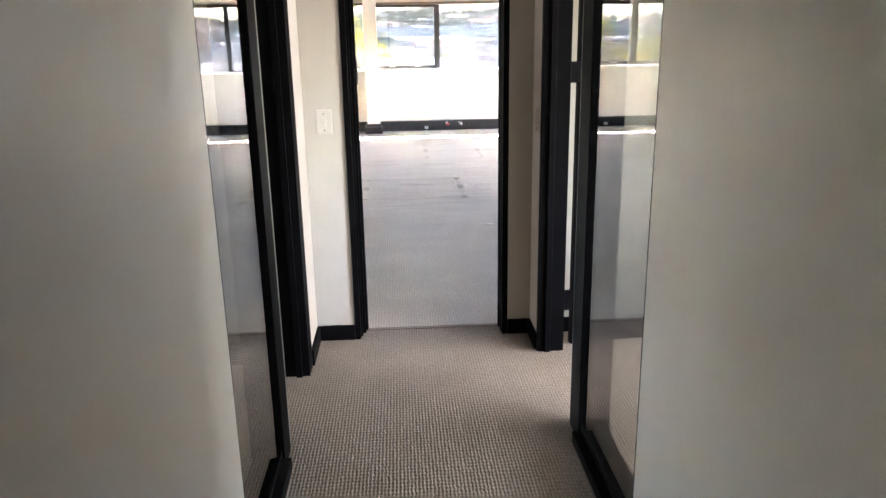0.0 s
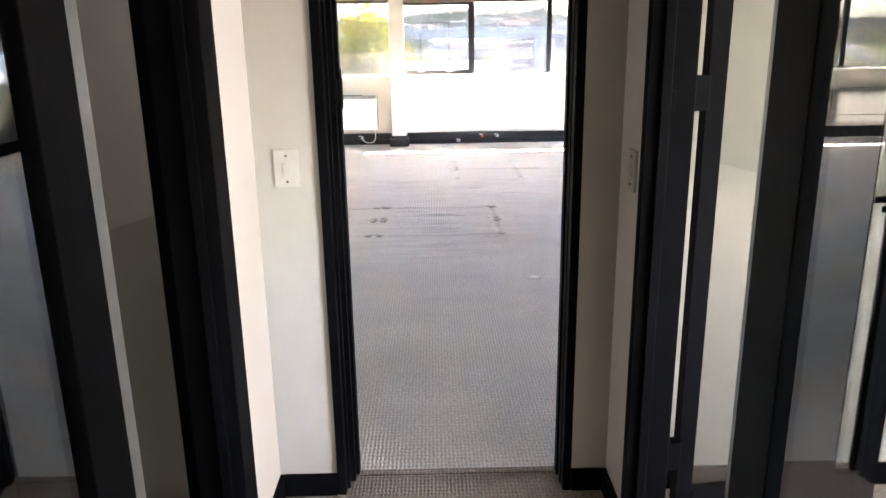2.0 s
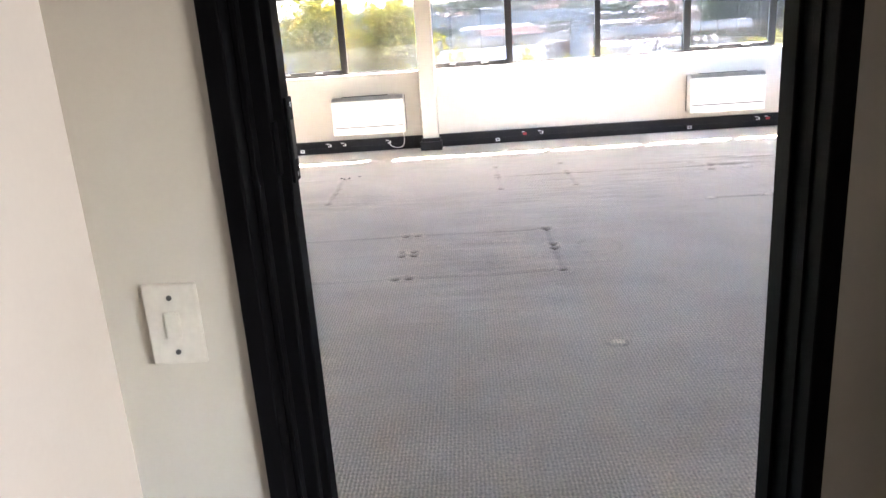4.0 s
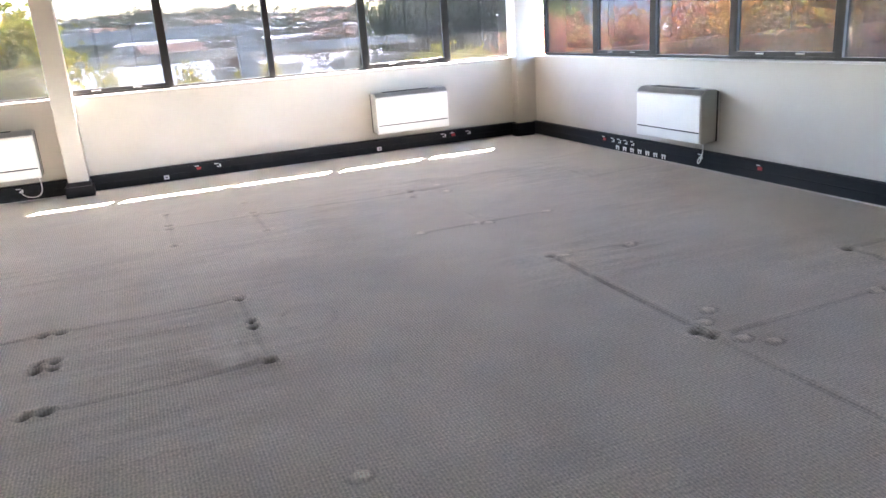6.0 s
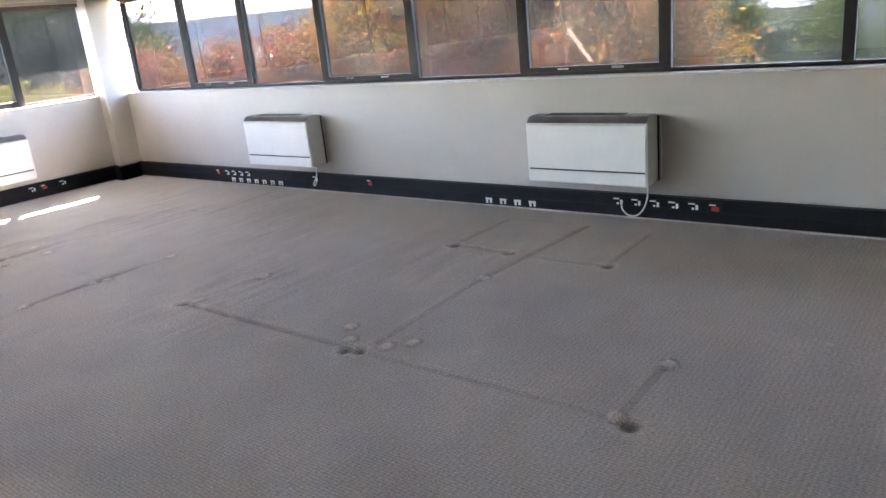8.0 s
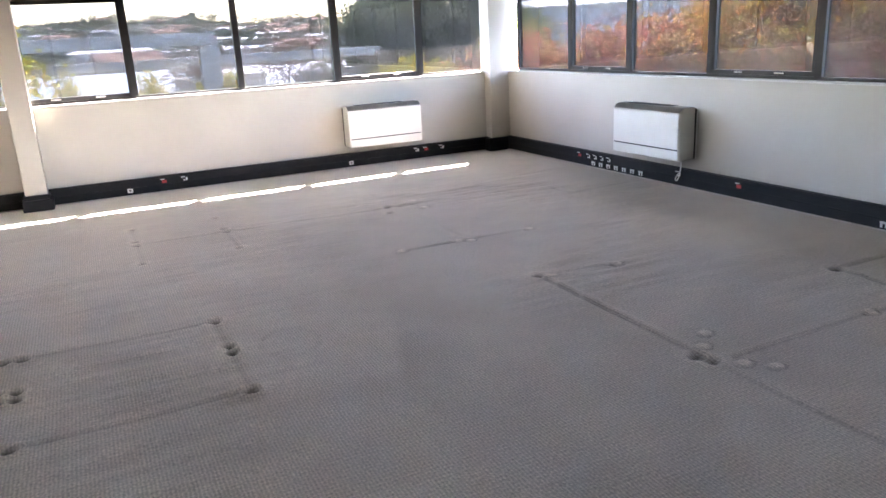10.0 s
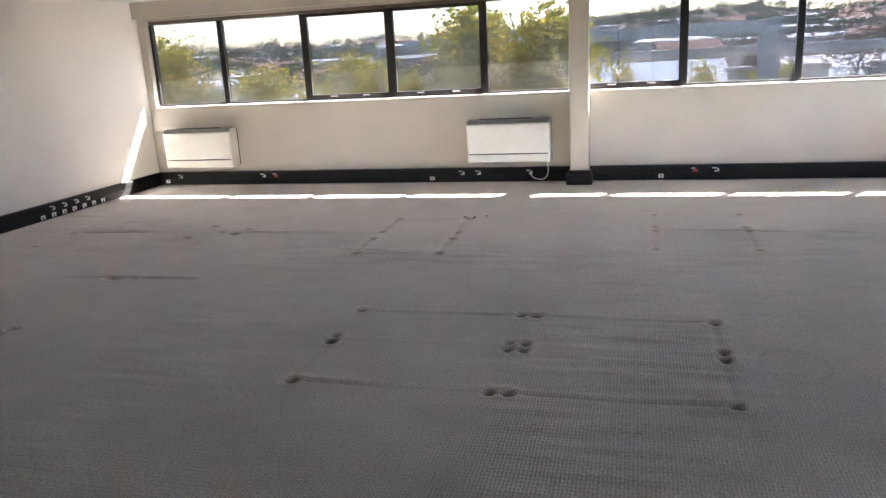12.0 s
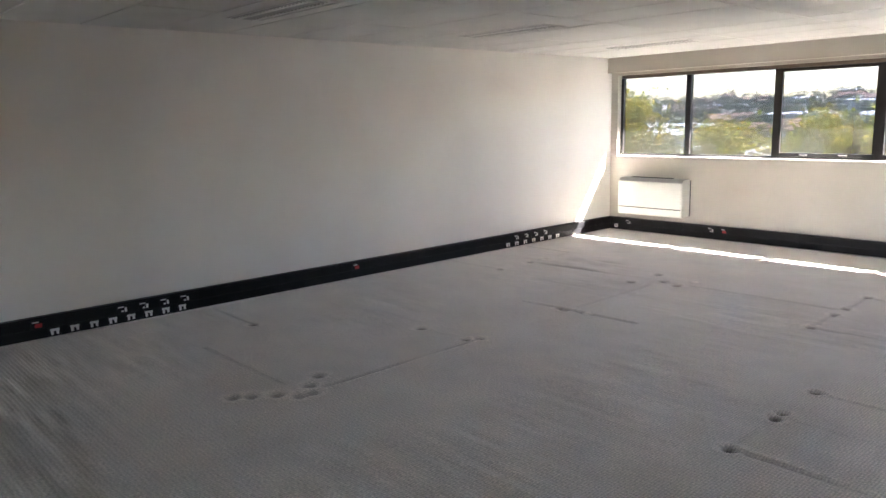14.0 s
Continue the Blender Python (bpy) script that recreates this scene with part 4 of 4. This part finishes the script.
for x, y, top, w, turn in ((14.0, 14.6, 3.4, 1.0, 1.1), (15.5, 11.9, 3.2, 1.15, 2.0), (14.6, 9.6, 2.6, 0.9, 3.0), (17.5, 19.5, 3.6, 0.9, 4.0), (15.0, 10.7, 2.2, 1.0, 5.2), (17.0, 14.0, 2.7, 1.2, 0.4)):
    stand(o1, x, y, top, 9.2, w, turn)
for x, y, top, w, turn in ((12.4, 20.4, 1.35, 1.0, 1.0), (13.4, 18.8, 1.2, 1.1, 2.2), (14.0, 19.4, 1.5, 1.0, 3.3), (9.8, 20.3, 1.3, 0.9, 0.3), (15.6, 18.2, 1.6, 1.1, 2.7), (13.2, 13.1, 0.9, 1.0, 5.0), (13.5, 11.2, 0.8, 1.0, 4.2)):
    stand(o2, x, y, top, 7.2, w, turn)
g1 = tree("green_tree", "leafy green tree in the yard", 7.5, 2.7, 10000, 0.10, GREEN, 31, cone=0.45)
g1.location = (27.5, 13.4, -6.05)
for x, y, top, w, turn in ((29.5, 12.7, 0.9, 1.0, 1.0), (28.0, 9.0, 0.8, 0.9, 2.0), (15.8, 12.9, 2.8, 0.6, 3.0), (17.2, 17.0, 3.2, 0.8, 4.0), (18.0, 10.4, 1.6, 0.7, 1.5), (12.0, 22.8, 1.4, 0.7, 2.5), (30.0, 7.0, 0.7, 1.0, 5.0), (44, 44, 2.2, 1.3, 0.5), (49, 47, 3.0, 1.4, 1.9)):
    stand(g1, x, y, top, 7.5, w, turn)
d1 = tree("dark_tree", "tall dark evergreen tree in the valley", 9.8, 3.3, 9000, 0.16, DUSKY, 41, start=0.35, cone=0.35, gap=0.2)
d1.location = (17.9, 39.0, -6.05)
stand(d1, 13.4, 40.0, 3.2, 9.8, 0.75, 1.0)
stand(d1, 16.2, 41.5, 4.4, 9.8, 0.6, 2.0)
stand(d1, 20.2, 38.0, 2.6, 9.8, 0.8, 3.0)
b1 = tree("bare_tree", "half-bare russet tree in the valley", 7.6, 3.2, 2500, 0.12, BARE, 51, start=0.2, cone=0.3, gap=0.1)
b1.location = (11.0, 46.0, -6.05)
stand(b1, 7.5, 52.0, 0.9, 7.6, 1.2, 2.0)

# ---- concrete gantry in front of the view ----
CONCRETE = surface("weathered_concrete", (0.42, 0.41, 0.39), (0.55, 0.53, 0.50), 0.8, 0.85, 0.004, 12, grain=0.08)
gantry = empty("concrete_gantry", "pale concrete beams on posts beyond the car yard", "gantry")
boxes("beam", CONCRETE, gantry, (-7.5, 4.35, 29.0, 29.4, 1.65, 2.02), bevel=0.02)
boxes("beam", CONCRETE, gantry, (-4.5, 10.2, 30.0, 30.4, 0.98, 1.28), bevel=0.02)
boxes("beam", CONCRETE, gantry, (3.7, 12.0, 31.0, 31.4, -0.75, -0.45), bevel=0.02)
for x, y, w, top in ((4.05, 29.0, 0.6, 1.64), (-6.0, 29.0, 0.5, 1.64)):
    boxes("post", CONCRETE, gantry, (x - w / 2, x + w / 2, y, y + 0.4, -6.0, top), bevel=0.02)
for x in (3.4, 5.75, 7.75, 9.3):
    boxes("pier", CONCRETE, gantry, (x - 0.32, x + 0.32, 30.6, 30.99, -6.0, 0.45), bevel=0.03)
    boxes("pier_cap", CONCRETE, gantry, (x - 0.42, x + 0.42, 30.55, 30.995, 0.45, 0.62), bevel=0.03)

# ---- buildings ----
PALEWALL = surface("pale_render", (0.55, 0.52, 0.47), (0.66, 0.62, 0.56), 0.3, 0.85, random_tint=0.2)
SHED = surface("grey_sheet_cladding", (0.46, 0.48, 0.52), (0.55, 0.57, 0.60), 0.15, 0.6)
BLUEROOF = surface("blue_grey_sheet_roof", (0.36, 0.42, 0.48), (0.46, 0.52, 0.58), 0.2, 0.45)
WHITEROOF = surface("white_sheet_roof", (0.66, 0.67, 0.68), (0.76, 0.76, 0.76), 0.2, 0.5)
TILEROOF = surface("clay_tile_roof", (0.26, 0.14, 0.10), (0.40, 0.24, 0.17), 0.6, 0.85, random_tint=0.35)
DARKPANE = surface("dark_window_pane", (0.03, 0.035, 0.04), (0.05, 0.055, 0.06), 2.0, 0.15)


def gable(bm, x, y, z, over=0.4, h=1.6):
    v = [bm.verts.new(p) for p in ((-x - over, -y - over, z), (x + over, -y - over, z), (x + over, y + over, z), (-x - over, y + over, z), (-x - over, 0, z + h), (x + over, 0, z + h))]
    for f in ((0, 1, 5, 4), (2, 3, 4, 5), (0, 4, 3), (1, 2, 5), (0, 3, 2, 1)):
        bm.faces.new([v[i] for i in f])
    return bm


def building(name, label, category, x, y, turn, wx, wy, wall_h, roof_h, wall_mat, roof_mat, panes=0, base=None, group=""):
    o = empty(name, label, category, x, y, land(x, y) - 0.3 if base is None else base, group)
    o.rotation_euler = (0, 0, radians(turn))
    boxes("wall", wall_mat, o, (-wx, wx, -wy, wy, 0, wall_h))
    part("roof", gable(bmesh.new(), wx, wy, wall_h, 0.5, roof_h), roof_mat, o)
    for k in range(panes):
        px = -wx + (k + 0.5) * 2 * wx / panes
        boxes("window", DARKPANE, o, (px - wx / panes * 0.45, px + wx / panes * 0.45, -wy - 0.05, -wy + 0.05, wall_h * 0.45, wall_h * 0.8))
    return o


building("warehouse", "low warehouse with a blue-grey sheet roof", "warehouse", 1.5, 92, 8, 7.5, 6, 3.4, 2.2, PALEWALL, BLUEROOF, 6)
building("warehouse", "low warehouse with a white sheet roof", "warehouse", -7.5, 100, -6, 6, 5, 3.2, 1.8, PALEWALL, WHITEROOF, 5)
building("warehouse", "low white-roofed warehouse in the valley", "warehouse", -42, 92, 20, 7, 5, 2.6, 1.4, PALEWALL, WHITEROOF, 6)
building("warehouse", "low white-roofed warehouse in the valley", "warehouse", 30, 120, -12, 12, 6, 3.2, 1.5, PALEWALL, WHITEROOF, 8)
building("warehouse", "long low grey warehouse", "warehouse", 15, 112, -8, 12, 5, 2.6, 1.0, PALEWALL, BLUEROOF, 8)
building("factory", "large grey clad factory hall behind the trees", "factory", 55, 74, -39, 15, 8, 10.0, 1.2, SHED, SHED, 0)
building("factory", "dark low factory hall", "factory", 47, 52, -42, 9, 5, 6.2, 0.6, SHED, SHED, 5)
building("office_block", "white office block beyond the fence", "office block", 52, 17, -75, 9, 6, 6.5, 1.0, PALEWALL, WHITEROOF, 5)
fence = empty("palisade_fence", "pale steel palisade fence along the yard", "fence")
for k in range(60):
    boxes("pale", WHITEMETAL, fence, (33.0, 33.03, 4.0 + k * 0.16, 4.08 + k * 0.16, -6.0, -3.6))
for z in (-5.4, -4.1):
    boxes("rail", WHITEMETAL, fence, (33.031, 33.07, 3.9, 13.7, z, z + 0.06))


def car(name, x, y, turn, label, mat):
    o = empty(name, label, "car", x, y, -5.95)
    o.rotation_euler = (0, 0, radians(turn))
    bm = bmesh.new()
    box(bm, -2.1, 2.1, -0.85, 0.85, 0.3, 0.85, bevel=0.12)
    part("body", bm, mat, o)
    bm = bmesh.new()
    box(bm, -1.2, 1.0, -0.75, 0.75, 0.82, 1.4, bevel=0.2)
    part("cabin", bm, DARKPANE, o, "dark glazed cabin")
    for px in (-1.3, 1.3):
        for py in (-0.8, 0.8):
            bm = bmesh.new()
            bmesh.ops.create_cone(bm, cap_ends=True, segments=16, radius1=0.32, radius2=0.32, depth=0.2, matrix=pose(px, py, 0.32, 90))
            part("wheel", bm, SLOT, o)


car("parked_car", 24.0, 10.2, 80, "white parked car in the yard", PLASTIC)
car("parked_car", 29.5, 9.6, 70, "pale grey parked car beside the fence", WHITEROOF)
pole = empty("lamp_pole", "thin pale lamp pole in the valley", "street lamp", -35.5, 64, -6)
bm = bmesh.new()
limb(bm, (0, 0, 0), (0, 0, 7.2), 0.12, 0.08)
part("mast", bm, WHITEMETAL, pole)

# far houses on the slopes
house = building("house", "small house with pale walls and pitched roof", "house", -60, 240, 10, 6, 4.5, 3.2, 2.0, PALEWALL, TILEROOF, 3, group="houses on the hillside")
house2 = building("house", "flat white house on the slope", "house", 20, 300, -10, 8, 5, 4.2, 0.8, PALEWALL, WHITEROOF, 4, group="houses on the hillside")
hr = random.Random(5)
for k in range(260):
    d = 150 + 720 * hr.random() ** 0.8
    a = radians(hr.uniform(-40, 48))
    x, y = d * math.sin(a), 4 + d * math.cos(a)
    s = hr.uniform(0.7, 1.3)
    h = copy_thing(house if hr.random() < 0.6 else house2, Matrix.Identity(4))
    h.matrix_basis = Matrix.LocRotScale((x, y, land(x, y) - 0.6), Euler((0, 0, -a + hr.uniform(-0.6, 0.6))), (s, s, s))

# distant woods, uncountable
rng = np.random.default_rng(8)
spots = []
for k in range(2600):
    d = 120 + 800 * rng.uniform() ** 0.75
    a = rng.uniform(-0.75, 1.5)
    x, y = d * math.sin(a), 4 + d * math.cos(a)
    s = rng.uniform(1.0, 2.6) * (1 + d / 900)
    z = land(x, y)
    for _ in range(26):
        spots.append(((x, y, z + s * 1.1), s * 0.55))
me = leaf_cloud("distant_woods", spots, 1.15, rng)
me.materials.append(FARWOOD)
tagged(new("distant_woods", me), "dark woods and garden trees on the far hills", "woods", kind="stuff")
